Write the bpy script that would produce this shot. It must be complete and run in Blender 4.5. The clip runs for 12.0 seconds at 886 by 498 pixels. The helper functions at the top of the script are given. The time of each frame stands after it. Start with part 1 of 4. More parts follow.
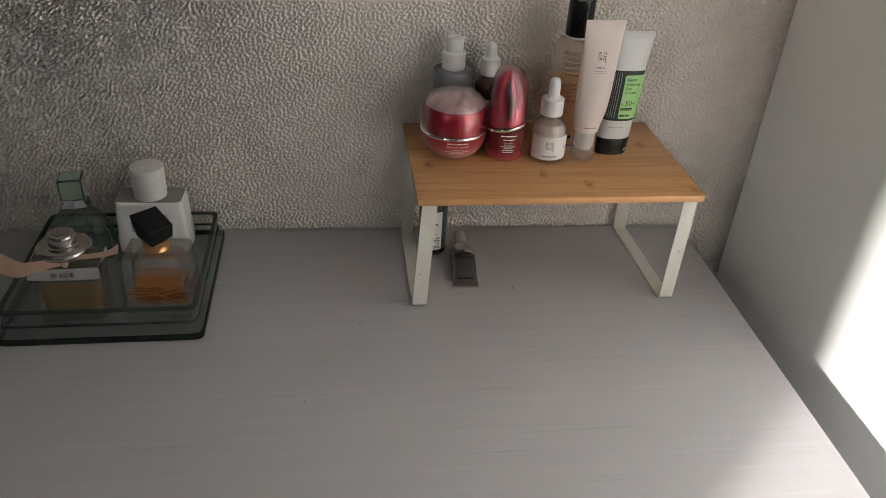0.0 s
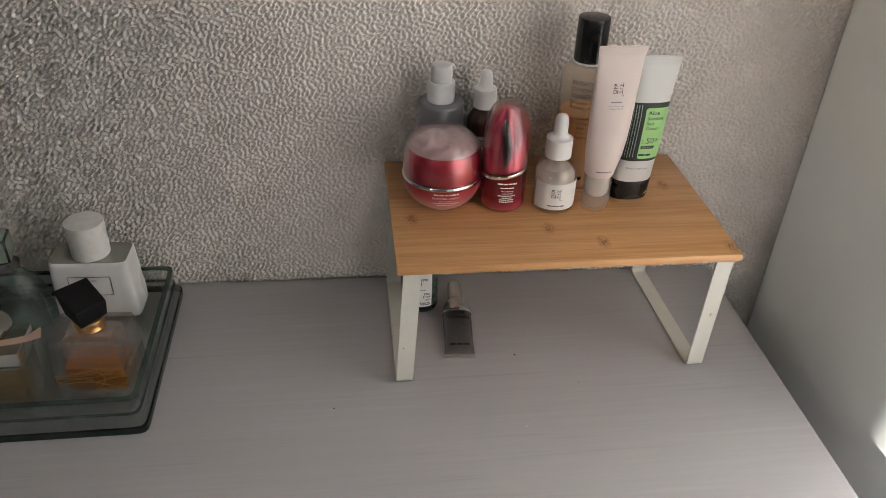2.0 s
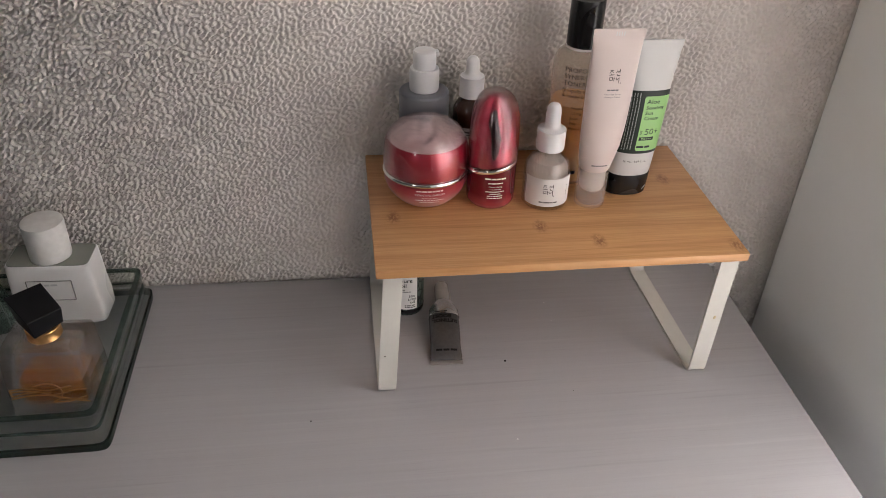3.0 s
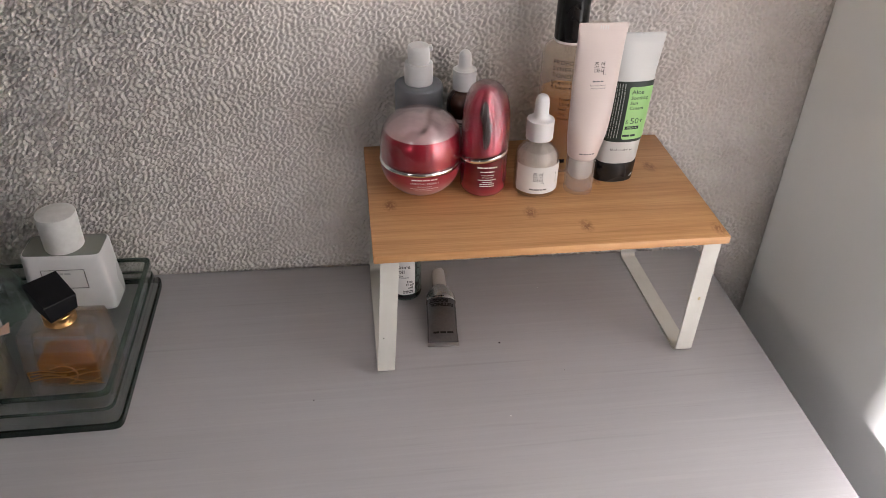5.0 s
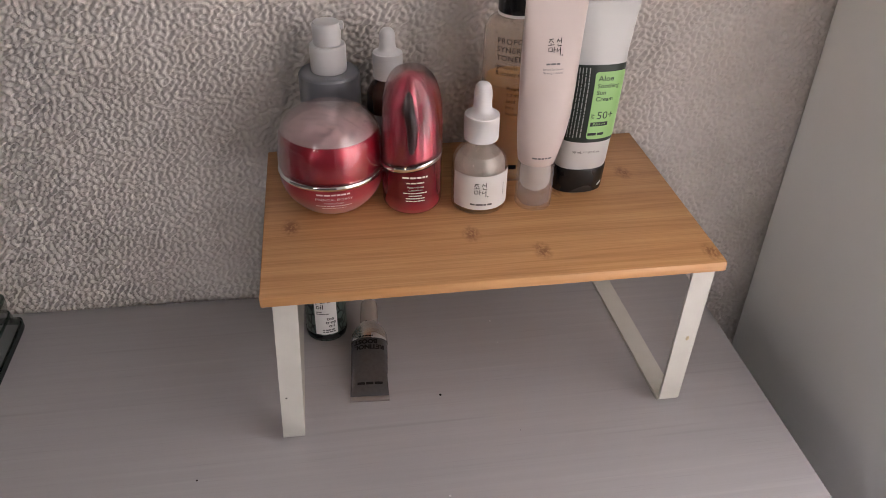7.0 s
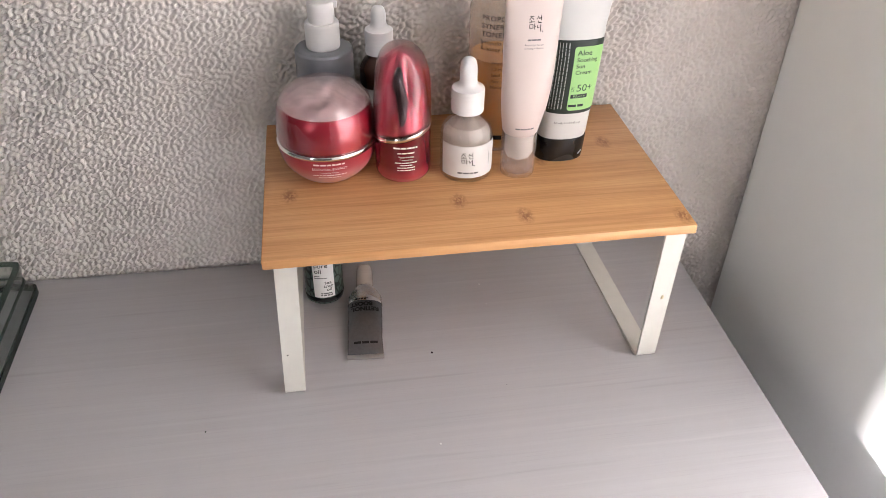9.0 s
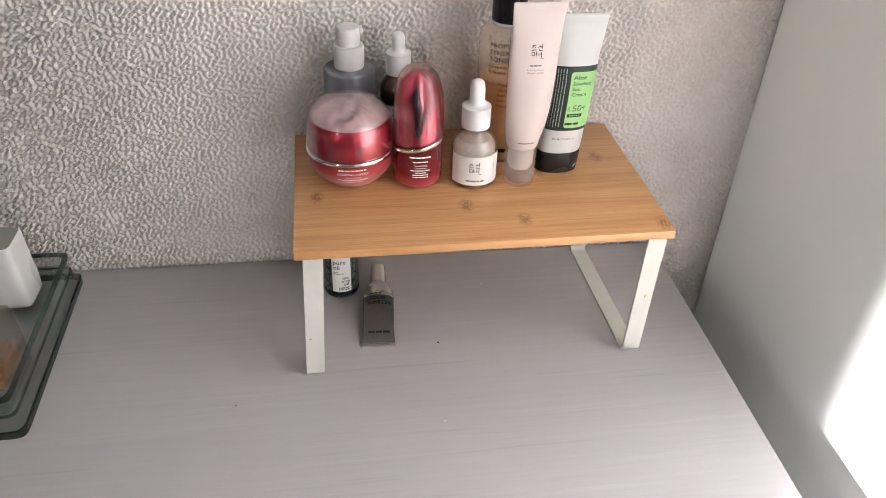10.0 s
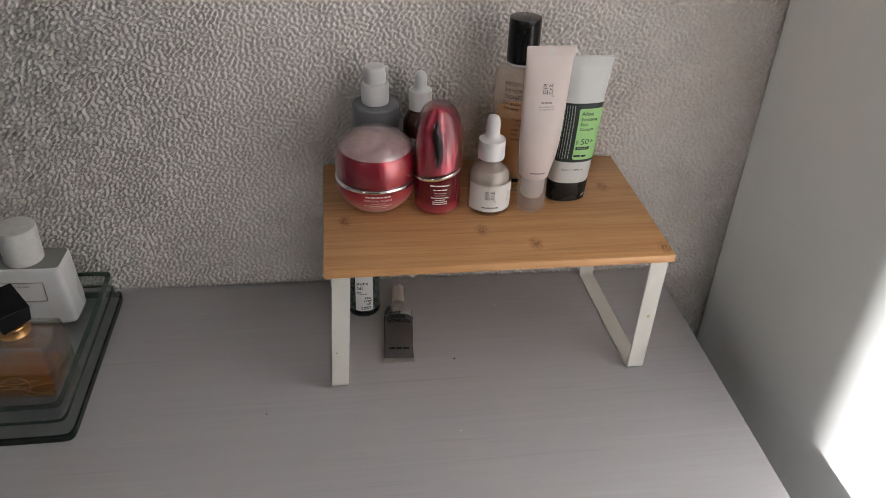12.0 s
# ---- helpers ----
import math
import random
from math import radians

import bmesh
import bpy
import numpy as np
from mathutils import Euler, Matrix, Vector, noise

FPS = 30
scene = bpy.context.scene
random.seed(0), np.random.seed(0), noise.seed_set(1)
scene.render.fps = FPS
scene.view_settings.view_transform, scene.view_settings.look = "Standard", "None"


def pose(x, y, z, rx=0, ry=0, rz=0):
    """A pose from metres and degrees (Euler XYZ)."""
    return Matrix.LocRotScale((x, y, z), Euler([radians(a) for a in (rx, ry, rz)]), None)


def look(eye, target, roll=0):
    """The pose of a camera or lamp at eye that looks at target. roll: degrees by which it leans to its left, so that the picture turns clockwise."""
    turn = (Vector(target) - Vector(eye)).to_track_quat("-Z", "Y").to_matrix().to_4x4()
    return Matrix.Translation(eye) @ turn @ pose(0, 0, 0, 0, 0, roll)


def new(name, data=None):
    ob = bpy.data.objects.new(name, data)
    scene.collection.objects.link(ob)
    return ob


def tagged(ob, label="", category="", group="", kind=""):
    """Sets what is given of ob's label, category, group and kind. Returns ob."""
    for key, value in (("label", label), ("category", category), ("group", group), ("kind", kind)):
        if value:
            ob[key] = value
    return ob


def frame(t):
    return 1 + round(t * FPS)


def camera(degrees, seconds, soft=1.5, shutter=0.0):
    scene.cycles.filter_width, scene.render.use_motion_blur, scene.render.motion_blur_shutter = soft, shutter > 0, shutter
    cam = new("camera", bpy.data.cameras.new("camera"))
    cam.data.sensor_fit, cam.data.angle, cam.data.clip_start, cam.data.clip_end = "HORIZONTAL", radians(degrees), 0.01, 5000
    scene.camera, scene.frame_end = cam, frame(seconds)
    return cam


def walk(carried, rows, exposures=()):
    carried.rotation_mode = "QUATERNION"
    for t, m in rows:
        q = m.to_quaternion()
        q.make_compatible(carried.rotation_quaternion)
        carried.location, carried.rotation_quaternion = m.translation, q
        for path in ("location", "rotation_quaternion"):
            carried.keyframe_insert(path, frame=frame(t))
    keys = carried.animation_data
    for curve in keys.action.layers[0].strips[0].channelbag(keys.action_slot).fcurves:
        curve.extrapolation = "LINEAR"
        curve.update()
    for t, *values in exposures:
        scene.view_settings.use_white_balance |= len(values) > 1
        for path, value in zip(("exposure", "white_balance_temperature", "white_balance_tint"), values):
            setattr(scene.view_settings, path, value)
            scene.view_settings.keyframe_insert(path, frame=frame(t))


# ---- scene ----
# Camera and its way
cam = camera(59.0, 12.0, soft=0.35)
PATH = [
    (0, (-0.076, -0.651, 1.256), (0.188, 1.013, 0.178), 3.6),
    (0.5, (-0.07, -0.603, 1.256), (0.179, 1.054, 0.164), 3.2),
    (1, (-0.068, -0.552, 1.249), (0.173, 1.102, 0.151), 2.8),
    (1.5, (-0.056, -0.533, 1.25), (0.183, 1.118, 0.148), 2.5),
    (2, (-0.035, -0.504, 1.255), (0.196, 1.133, 0.129), 2.3),
    (2.5, (-0.026, -0.47, 1.244), (0.206, 1.164, 0.114), 2.1),
    (3, (-0.018, -0.462, 1.234), (0.218, 1.162, 0.091), 2.1),
    (3.5, (-0.016, -0.471, 1.239), (0.224, 1.147, 0.089), 2.0),
    (5.3, (-0.013, -0.495, 1.25), (0.208, 1.122, 0.094), 1.2),
    (5.5, (-0.017, -0.497, 1.253), (0.228, 1.122, 0.106), 1.5),
    (6, (-0.007, -0.493, 1.247), (0.25, 1.134, 0.111), 1.3),
    (6.5, (0.012, -0.425, 1.207), (0.274, 1.209, 0.083), 1.1),
    (7, (0.047, -0.367, 1.178), (0.315, 1.248, 0.029), 1.3),
    (7.2, (0.053, -0.351, 1.177), (0.318, 1.246, 0.002), 1.2),
    (8.8, (0.057, -0.385, 1.187), (0.306, 1.187, -0.023), 0.5),
    (9, (0.048, -0.399, 1.195), (0.315, 1.174, -0.012), 1.0),
    (9.5, (0.041, -0.428, 1.211), (0.305, 1.147, 0.007), 1.7),
    (10, (0.031, -0.462, 1.227), (0.301, 1.134, 0.052), 2.3),
    (10.5, (0.024, -0.492, 1.24), (0.278, 1.113, 0.073), 2.3),
    (11, (0.017, -0.52, 1.245), (0.272, 1.105, 0.108), 2.6),
    (11.5, (0.017, -0.514, 1.248), (0.267, 1.12, 0.123), 2.5),
    (12, (0.018, -0.507, 1.25), (0.265, 1.138, 0.139), 2.2),
]
EXPOSURES = [(0, 1.18, 6500, 10), (0.5, 1.14, 6500, 11), (1.5, 1.46, 6480, 10), (2, 1.50, 6470, 11), (2.5, 1.56, 6450, 16), (3.5, 1.70, 6420, 17), (5.5, 1.76, 6320, 17), (6, 1.67, 6350, 18), (6.5, 1.27, 6480, 21), (7, 1.51, 6480, 21), (9, 2.30, 6280, 17), (9.5, 2.34, 6230, 16), (11, 1.75, 6250, 10), (12, 1.34, 6220, 12)]
walk(cam, [(t, look(eye, target, roll)) for t, eye, target, roll in PATH], EXPOSURES)

# World, sun and window light
SUN_TRAVEL = Vector((0.743 * math.cos(radians(17.7)), 0.669 * math.cos(radians(17.7)), -math.sin(radians(17.7))))
world = bpy.data.worlds.new("world")
scene.world = world
world.use_nodes = True
wn = world.node_tree.nodes
sky = wn.new("ShaderNodeTexSky")
sky.sky_type, sky.sun_disc = "NISHITA", False
sky.sun_elevation = radians(17.7)
sky.sun_rotation = math.atan2(-SUN_TRAVEL.x, -SUN_TRAVEL.y)
world.node_tree.links.new(sky.outputs[0], wn["Background"].inputs[0])
wn["Background"].inputs[1].default_value = 0.09

sun_data = bpy.data.lights.new("sun", "SUN")
sun_data.energy, sun_data.angle, sun_data.color = 4.4, radians(1.1), (1.0, 0.945, 0.905)
sun = new("sun", sun_data)
sun.matrix_world = look((-3, -3, 3), Vector((-3, -3, 3)) + SUN_TRAVEL)

# Sky light that enters by the window in the left wall
ROOM_L, ROOM_R, ROOM_F, ROOM_TOP = -1.35, 0.434, -3.2, 2.9
# Unseen opening; size and REVEAL depth chosen to keep sky light off the left
WIN_Y0, WIN_Y1, WIN_Z0, WIN_Z1, REVEAL = -2.75, -1.688, 1.12, 2.75, 0.55
win_data = bpy.data.lights.new("window_light", "AREA")
win_data.shape, win_data.size, win_data.size_y = "RECTANGLE", WIN_Y1 - WIN_Y0 - 0.1, WIN_Z1 - WIN_Z0 - 0.1
win_data.energy, win_data.color = 8.0, (0.92, 0.96, 1.0)
win = new("window_light", win_data)
wc = Vector((ROOM_L - REVEAL + 0.01, (WIN_Y0 + WIN_Y1) / 2, (WIN_Z0 + WIN_Z1) / 2))
win.matrix_world = look(wc, wc + Vector((1, 0, 0)))


# Materials
def material(name, colour, rough=0.5, metal=0.0, trans=0.0, ior=1.45, coat=0.0, spec=0.5):
    m = bpy.data.materials.new(name)
    m.use_nodes = True
    b = m.node_tree.nodes["Principled BSDF"]
    b.inputs["Base Color"].default_value = (*colour, 1)
    b.inputs["Roughness"].default_value = rough
    b.inputs["Metallic"].default_value = metal
    b.inputs["Transmission Weight"].default_value = trans
    b.inputs["IOR"].default_value = ior
    b.inputs["Coat Weight"].default_value = coat
    b.inputs["Coat Roughness"].default_value = 0.05
    b.inputs["Specular IOR Level"].default_value = spec
    return m


def node(m, kind, **values):
    n = m.node_tree.nodes.new(kind)
    for key, value in values.items():
        n.inputs[key].default_value = value
    return n


def wire(m, a, b):
    m.node_tree.links.new(a, b)


def shader(m):
    return m.node_tree.nodes["Principled BSDF"]


def coords(m, scale=(1, 1, 1), rot=(0, 0, 0)):
    c = m.node_tree.nodes.new("ShaderNodeTexCoord")
    mp = m.node_tree.nodes.new("ShaderNodeMapping")
    mp.inputs["Scale"].default_value = scale
    mp.inputs["Rotation"].default_value = rot
    wire(m, c.outputs["Object"], mp.inputs[0])
    return mp.outputs[0]


def ramp(m, fac, stops):
    r = m.node_tree.nodes.new("ShaderNodeValToRGB")
    e = r.color_ramp.elements
    while len(e) < len(stops):
        e.new(0.5)
    for el, (p, c) in zip(e, stops):
        el.position, el.color = p, (*c, 1)
    wire(m, fac, r.inputs[0])
    return r.outputs[0]


def noise_tex(m, vec, scale, detail=3.0, rough=0.5, distort=0.0):
    n = node(m, "ShaderNodeTexNoise", Scale=scale, Detail=detail, Roughness=rough, Distortion=distort)
    wire(m, vec, n.inputs["Vector"])
    return n.outputs[0]


def mixed(m, fac, a, b, mode="MIX"):
    """Mixes two colours; a and b are sockets or tuples, fac a socket or a number."""
    n = m.node_tree.nodes.new("ShaderNodeMix")
    n.data_type, n.blend_type = "RGBA", mode
    for k, v in ((0, fac), (6, a), (7, b)):
        if isinstance(v, tuple):
            n.inputs[k].default_value = (*v, 1)
        elif isinstance(v, (int, float)):
            n.inputs[k].default_value = v
        else:
            wire(m, v, n.inputs[k])
    return n.outputs[2]


def bump(m, height, strength, distance):
    n = node(m, "ShaderNodeBump", Strength=strength, Distance=distance)
    wire(m, height, n.inputs["Height"])
    wire(m, n.outputs[0], shader(m).inputs["Normal"])


def grained(m, lo, hi, scale=40.0, rlo=None, rhi=None, bump_d=0.0):
    """Fine and coarse variation of colour, gloss and relief."""
    v = coords(m)
    n1 = noise_tex(m, v, scale, 4)
    n2 = noise_tex(m, v, scale * 0.12, 2)
    f = mixed(m, 0.5, n1, n2)
    wire(m, ramp(m, f, [(0.35, lo), (0.65, hi)]), shader(m).inputs["Base Color"])
    if rlo is not None:
        wire(m, ramp(m, n2, [(0.35, (rlo,) * 3), (0.65, (rhi,) * 3)]), shader(m).inputs["Roughness"])
    if bump_d:
        bump(m, n1, 0.5, bump_d)
    return m


M_STUCCO = grained(material("stucco_paint", (0.75, 0.72, 0.69), 0.85, spec=0.2), (0.665, 0.618, 0.578), (0.745, 0.695, 0.652), 260, bump_d=0.0004)
# Unseen room surfaces, made dark so they bounce little light
M_UNSEENWALL = grained(material("unseen_wall_dark", (0.36, 0.34, 0.33), 0.8), (0.13, 0.12, 0.112), (0.16, 0.148, 0.14), 60)
M_CEIL = grained(material("unseen_ceiling_dark", (0.6, 0.6, 0.59), 0.85), (0.40, 0.40, 0.39), (0.44, 0.44, 0.43), 50)
M_FLOOR = grained(material("unseen_floor_dark", (0.3, 0.26, 0.22), 0.5), (0.15, 0.125, 0.10), (0.22, 0.18, 0.15), 30)
M_WARD = grained(material("white_foil_board", (0.8, 0.8, 0.78), 0.45), (0.825, 0.85, 0.835), (0.85, 0.875, 0.86), 18, 0.38, 0.5, 0.00008)


def desk_material():
    m = material("pale_wood_foil", (0.6, 0.58, 0.58), 0.5, spec=0.5)
    v = coords(m, (1.6, 55, 55))
    streak = noise_tex(m, v, 3.2, 6, 0.62, 0.5)
    v2 = coords(m, (7, 420, 420))
    pore = noise_tex(m, v2, 2.0, 3, 0.6)
    v3 = coords(m, (2.2, 5, 5))
    cloud = noise_tex(m, v3, 2.0, 2)
    base = ramp(m, streak, [(0.28, (0.454, 0.439, 0.449)), (0.5, (0.470, 0.455, 0.466)), (0.72, (0.493, 0.480, 0.488))])
    dark = ramp(m, pore, [(0.28, (0.88, 0.88, 0.88)), (0.40, (1, 1, 1))])
    c = mixed(m, 0.6, base, dark, "MULTIPLY")
    c = mixed(m, 0.5, c, ramp(m, cloud, [(0.3, (0.92, 0.92, 0.93)), (0.7, (1.0, 1.0, 1.0))]), "MULTIPLY")
    # sparse long veins of darker and paler grain
    vein = noise_tex(m, coords(m, (2.6, 75, 75)), 2.3, 2, 0.4, 0.15)
    c = mixed(m, 0.5, c, ramp(m, vein, [(0.20, (0.80, 0.79, 0.79)), (0.33, (1, 1, 1)), (0.64, (1, 1, 1)), (0.78, (1.16, 1.15, 1.13))]), "MULTIPLY")
    wire(m, c, shader(m).inputs["Base Color"])
    wire(m, ramp(m, pore, [(0.3, (0.50,) * 3), (0.6, (0.38,) * 3)]), shader(m).inputs["Roughness"])
    bump(m, mixed(m, 0.5, streak, pore), 0.35, 0.0004)
    return m


def bamboo_material():
    m = material("bamboo", (0.55, 0.3, 0.12), 0.42, coat=0.15)
    c = m.node_tree.nodes.new("ShaderNodeTexCoord")
    v = coords(m, (3, 90, 30))
    grain = noise_tex(m, v, 3.0, 6, 0.6, 0.3)
    v2 = coords(m, (14, 700, 200))
    fibre = noise_tex(m, v2, 1.5, 3)
    v3 = coords(m, (1.5, 24, 24))
    band = noise_tex(m, v3, 2.0, 2)
    col = ramp(m, grain, [(0.28, (0.54, 0.275, 0.108)), (0.5, (0.66, 0.355, 0.152)), (0.72, (0.73, 0.425, 0.195))])
    col = mixed(m, 0.55, col, ramp(m, fibre, [(0.3, (0.80, 0.74, 0.66)), (0.55, (1, 1, 1))]), "MULTIPLY")
    col = mixed(m, 0.45, col, ramp(m, band, [(0.35, (0.86, 0.80, 0.72)), (0.62, (1, 1, 1))]), "MULTIPLY")
    # strips of the board, each with its own tone
    sep = m.node_tree.nodes.new("ShaderNodeSeparateXYZ")
    wire(m, c.outputs["Object"], sep.inputs[0])
    strip = m.node_tree.nodes.new("ShaderNodeMath")
    strip.operation = "SNAP"
    wire(m, sep.outputs["Y"], strip.inputs[0])
    strip.inputs[1].default_value = 0.0205
    white = m.node_tree.nodes.new("ShaderNodeTexWhiteNoise")
    white.noise_dimensions = "1D"
    wire(m, strip.outputs[0], white.inputs["W"])
    col = mixed(m, 0.6, col, ramp(m, white.outputs[0], [(0.0, (0.86, 0.82, 0.76)), (1.0, (1.0, 1.0, 1.0))]), "MULTIPLY")
    # knots where the cane had its rings
    for kx, ky in ((0.135, 0.051), (0.177, 0.027), (0.018, 0.073), (0.262, 0.118), (0.205, 0.099), (0.285, 0.012)):
        mp = m.node_tree.nodes.new("ShaderNodeMapping")
        mp.vector_type = "TEXTURE"
        mp.inputs["Location"].default_value = (kx, ky, 0.141)
        mp.inputs["Scale"].default_value = (0.0072, 0.0115, 0.05)
        wire(m, c.outputs["Object"], mp.inputs[0])
        ln = m.node_tree.nodes.new("ShaderNodeVectorMath")
        ln.operation = "LENGTH"
        wire(m, mp.outputs[0], ln.inputs[0])
        near = ramp(m, ln.outputs["Value"], [(0.25, (1, 1, 1)), (1.0, (0, 0, 0))])
        spots = ramp(m, noise_tex(m, coords(m, (500, 300, 300)), 1.0, 3), [(0.38, (0.12, 0.12, 0.12)), (0.58, (1, 1, 1))])
        fac = mixed(m, 1.0, near, spots, "MULTIPLY")
        col = mixed(m, fac, col, (0.31, 0.130, 0.045))
    wire(m, col, shader(m).inputs["Base Color"])
    bump(m, mixed(m, 0.5, grain, fibre), 0.3, 0.0003)
    return m


M_DESK = desk_material()
M_BAMBOO = bamboo_material()
M_STEEL = grained(material("white_powder_coat", (0.72, 0.70, 0.64), 0.45), (0.64, 0.622, 0.565), (0.69, 0.672, 0.615), 90, 0.38, 0.5, 0.0001)


def glass(name, tint, rough=0.03, refract=0.0, frost=0.0, frost_colour=(0.9, 0.88, 0.86), ior=1.5, gloss=0.6, fall=3.2):
    """Clear wall: straight view with gloss that grows at glancing angles, a share of bent light, and a share of milky scatter."""
    m = bpy.data.materials.new(name)
    m.use_nodes = True
    tree = m.node_tree
    p = shader(m)
    p.inputs["Base Color"].default_value = (*tint, 1)
    p.inputs["Roughness"].default_value = rough
    p.inputs["Transmission Weight"].default_value = 1.0
    p.inputs["IOR"].default_value = ior
    t = tree.nodes.new("ShaderNodeBsdfTransparent")
    t.inputs[0].default_value = (*tint, 1)
    g = tree.nodes.new("ShaderNodeBsdfGlossy")
    g.inputs["Roughness"].default_value = rough
    lw = tree.nodes.new("ShaderNodeLayerWeight")
    lw.inputs["Blend"].default_value = 0.5
    power = tree.nodes.new("ShaderNodeMath")
    power.operation = "POWER"
    wire(m, lw.outputs["Facing"], power.inputs[0])
    power.inputs[1].default_value = fall
    add = tree.nodes.new("ShaderNodeMath")
    add.operation = "MULTIPLY_ADD"
    wire(m, power.outputs[0], add.inputs[0])
    add.inputs[1].default_value, add.inputs[2].default_value = gloss, 0.045

    def mix(fac, a, b):
        n = tree.nodes.new("ShaderNodeMixShader")
        if isinstance(fac, float):
            n.inputs[0].default_value = fac
        else:
            wire(m, fac, n.inputs[0])
        wire(m, a, n.inputs[1])
        wire(m, b, n.inputs[2])
        return n.outputs[0]
    out = mix(add.outputs[0], t.outputs[0], g.outputs[0])
    if refract:
        out = mix(refract, out, p.outputs[0])
    else:
        tree.nodes.remove(p)
    if frost:
        d = tree.nodes.new("ShaderNodeBsdfDiffuse")
        d.inputs[0].default_value = (*frost_colour, 1)
        tr = tree.nodes.new("ShaderNodeBsdfTranslucent")
        tr.inputs[0].default_value = (*frost_colour, 1)
        out = mix(frost, out, mix(0.5, d.outputs[0], tr.outputs[0]))
    wire(m, out, tree.nodes["Material Output"].inputs[0])
    return m


# Mesh helpers
def put(name, bm, mat, parent=None, label="", at=None, smooth=True, angle=38, outward=True):
    """Links a bmesh as one object, under a thing or a part if given."""
    me = bpy.data.meshes.new(name)
    if outward:
        bmesh.ops.recalc_face_normals(bm, faces=bm.faces)
    bm.to_mesh(me)
    bm.free()
    for k in (mat if isinstance(mat, (list, tuple)) else [mat]):
        me.materials.append(k)
    if smooth:
        me.polygons.foreach_set("use_smooth", [True] * len(me.polygons))
        me.set_sharp_from_angle(angle=radians(angle))
    ob = new(name, me)
    if at is not None:
        ob.matrix_basis = at
    if parent is not None:
        ob.parent = parent
    if label:
        ob["label"] = label
    if name == "fine_print":
        ob["kind"] = "stuff"
    return ob


def part(name, bm, mat, parent, label="", at=None, smooth=True, angle=38, outward=True):
    return put(name, bm, mat, parent, label, at, smooth, angle, outward)


def thing(name, label, category, at=None, group="", kind=""):
    ob = new(name)
    ob.empty_display_size = 0.02
    if at is not None:
        ob.matrix_basis = at
    return tagged(ob, label, category, group, kind)


def box(x0, x1, y0, y1, z0, z1, bevel=0.0, segs=2, bm=None):
    own = bmesh.new()
    bmesh.ops.create_cube(own, size=1)
    for v in own.verts:
        v.co = Vector(((x0 + x1) / 2 + v.co.x * (x1 - x0), (y0 + y1) / 2 + v.co.y * (y1 - y0), (z0 + z1) / 2 + v.co.z * (z1 - z0)))
    if bevel:
        bmesh.ops.bevel(own, geom=list(own.edges), offset=bevel, segments=segs, affect="EDGES", profile=0.5)
    return own


def lathe(profile, segs=48, closed=False):
    """A body of revolution from (radius, z) pairs; radius 0 closes a pole."""
    bm = bmesh.new()
    rings = []
    for r, z in profile:
        if r < 1e-6:
            rings.append([bm.verts.new((0, 0, z))])
        else:
            rings.append([bm.verts.new((r * math.cos(2 * math.pi * k / segs), r * math.sin(2 * math.pi * k / segs), z)) for k in range(segs)])
    pairs = list(zip(rings, rings[1:])) + ([(rings[-1], rings[0])] if closed else [])
    for a, b in pairs:
        for k in range(segs):
            n = (k + 1) % segs
            if len(a) == 1 and len(b) == 1:
                continue
            if len(a) == 1:
                bm.faces.new((a[0], b[k], b[n]))
            elif len(b) == 1:
                bm.faces.new((a[k], a[n], b[0]))
            else:
                bm.faces.new((a[k], a[n], b[n], b[k]))
    return bm


def loft(sections, segs=40, caps=True, tilt=None):
    """Sections (z, half width, half depth, squareness, x shift, y shift): squareness 2 is an ellipse, 8 nearly a rectangle."""
    bm = bmesh.new()
    rings = []
    for z, a, b, p, sx, sy in sections:
        ring = []
        for k in range(segs):
            t = 2 * math.pi * k / segs
            c, s = math.cos(t), math.sin(t)
            x = a * math.copysign(abs(c) ** (2 / p), c) + sx
            y = b * math.copysign(abs(s) ** (2 / p), s) + sy
            ring.append(bm.verts.new((x, y, z + (tilt(x, y, z) if tilt else 0))))
        rings.append(ring)
    for a, b in zip(rings, rings[1:]):
        for k in range(segs):
            n = (k + 1) % segs
            bm.faces.new((a[k], a[n], b[n], b[k]))
    if caps:
        bm.faces.new(rings[0][::-1])
        bm.faces.new(rings[-1])
    return bm


def merged(*bms):
    """Several bmeshes as one."""
    out = bmesh.new()
    for b in bms:
        me = bpy.data.meshes.new("tmp")
        b.to_mesh(me)
        b.free()
        out.from_mesh(me)
        bpy.data.meshes.remove(me)
    return out


def moved(bm, m):
    bmesh.ops.transform(bm, matrix=m, verts=bm.verts)
    return bm


def patch(u0, u1, v0, v1, surf, nu=16, nv=8, corner=0.0):
    """A thin sheet laid on a surface: surf(u, v) gives the place."""
    bm = bmesh.new()
    g = {}
    for i in range(nu + 1):
        for j in range(nv + 1):
            u, v = u0 + (u1 - u0) * i / nu, v0 + (v1 - v0) * j / nv
            if corner:
                du = max(0, abs(u - (u0 + u1) / 2) - ((u1 - u0) / 2 - corner))
                dv = max(0, abs(v - (v0 + v1) / 2) - ((v1 - v0) / 2 - corner))
                d = math.hypot(du, dv)
                if d > corner and du > 0 and dv > 0:
                    u -= math.copysign(du * (1 - corner / d), u - (u0 + u1) / 2)
                    v -= math.copysign(dv * (1 - corner / d), v - (v0 + v1) / 2)
            g[i, j] = bm.verts.new(surf(u, v))
    for i in range(nu):
        for j in range(nv):
            bm.faces.new((g[i, j], g[i + 1, j], g[i + 1, j + 1], g[i, j + 1]))
    return bm


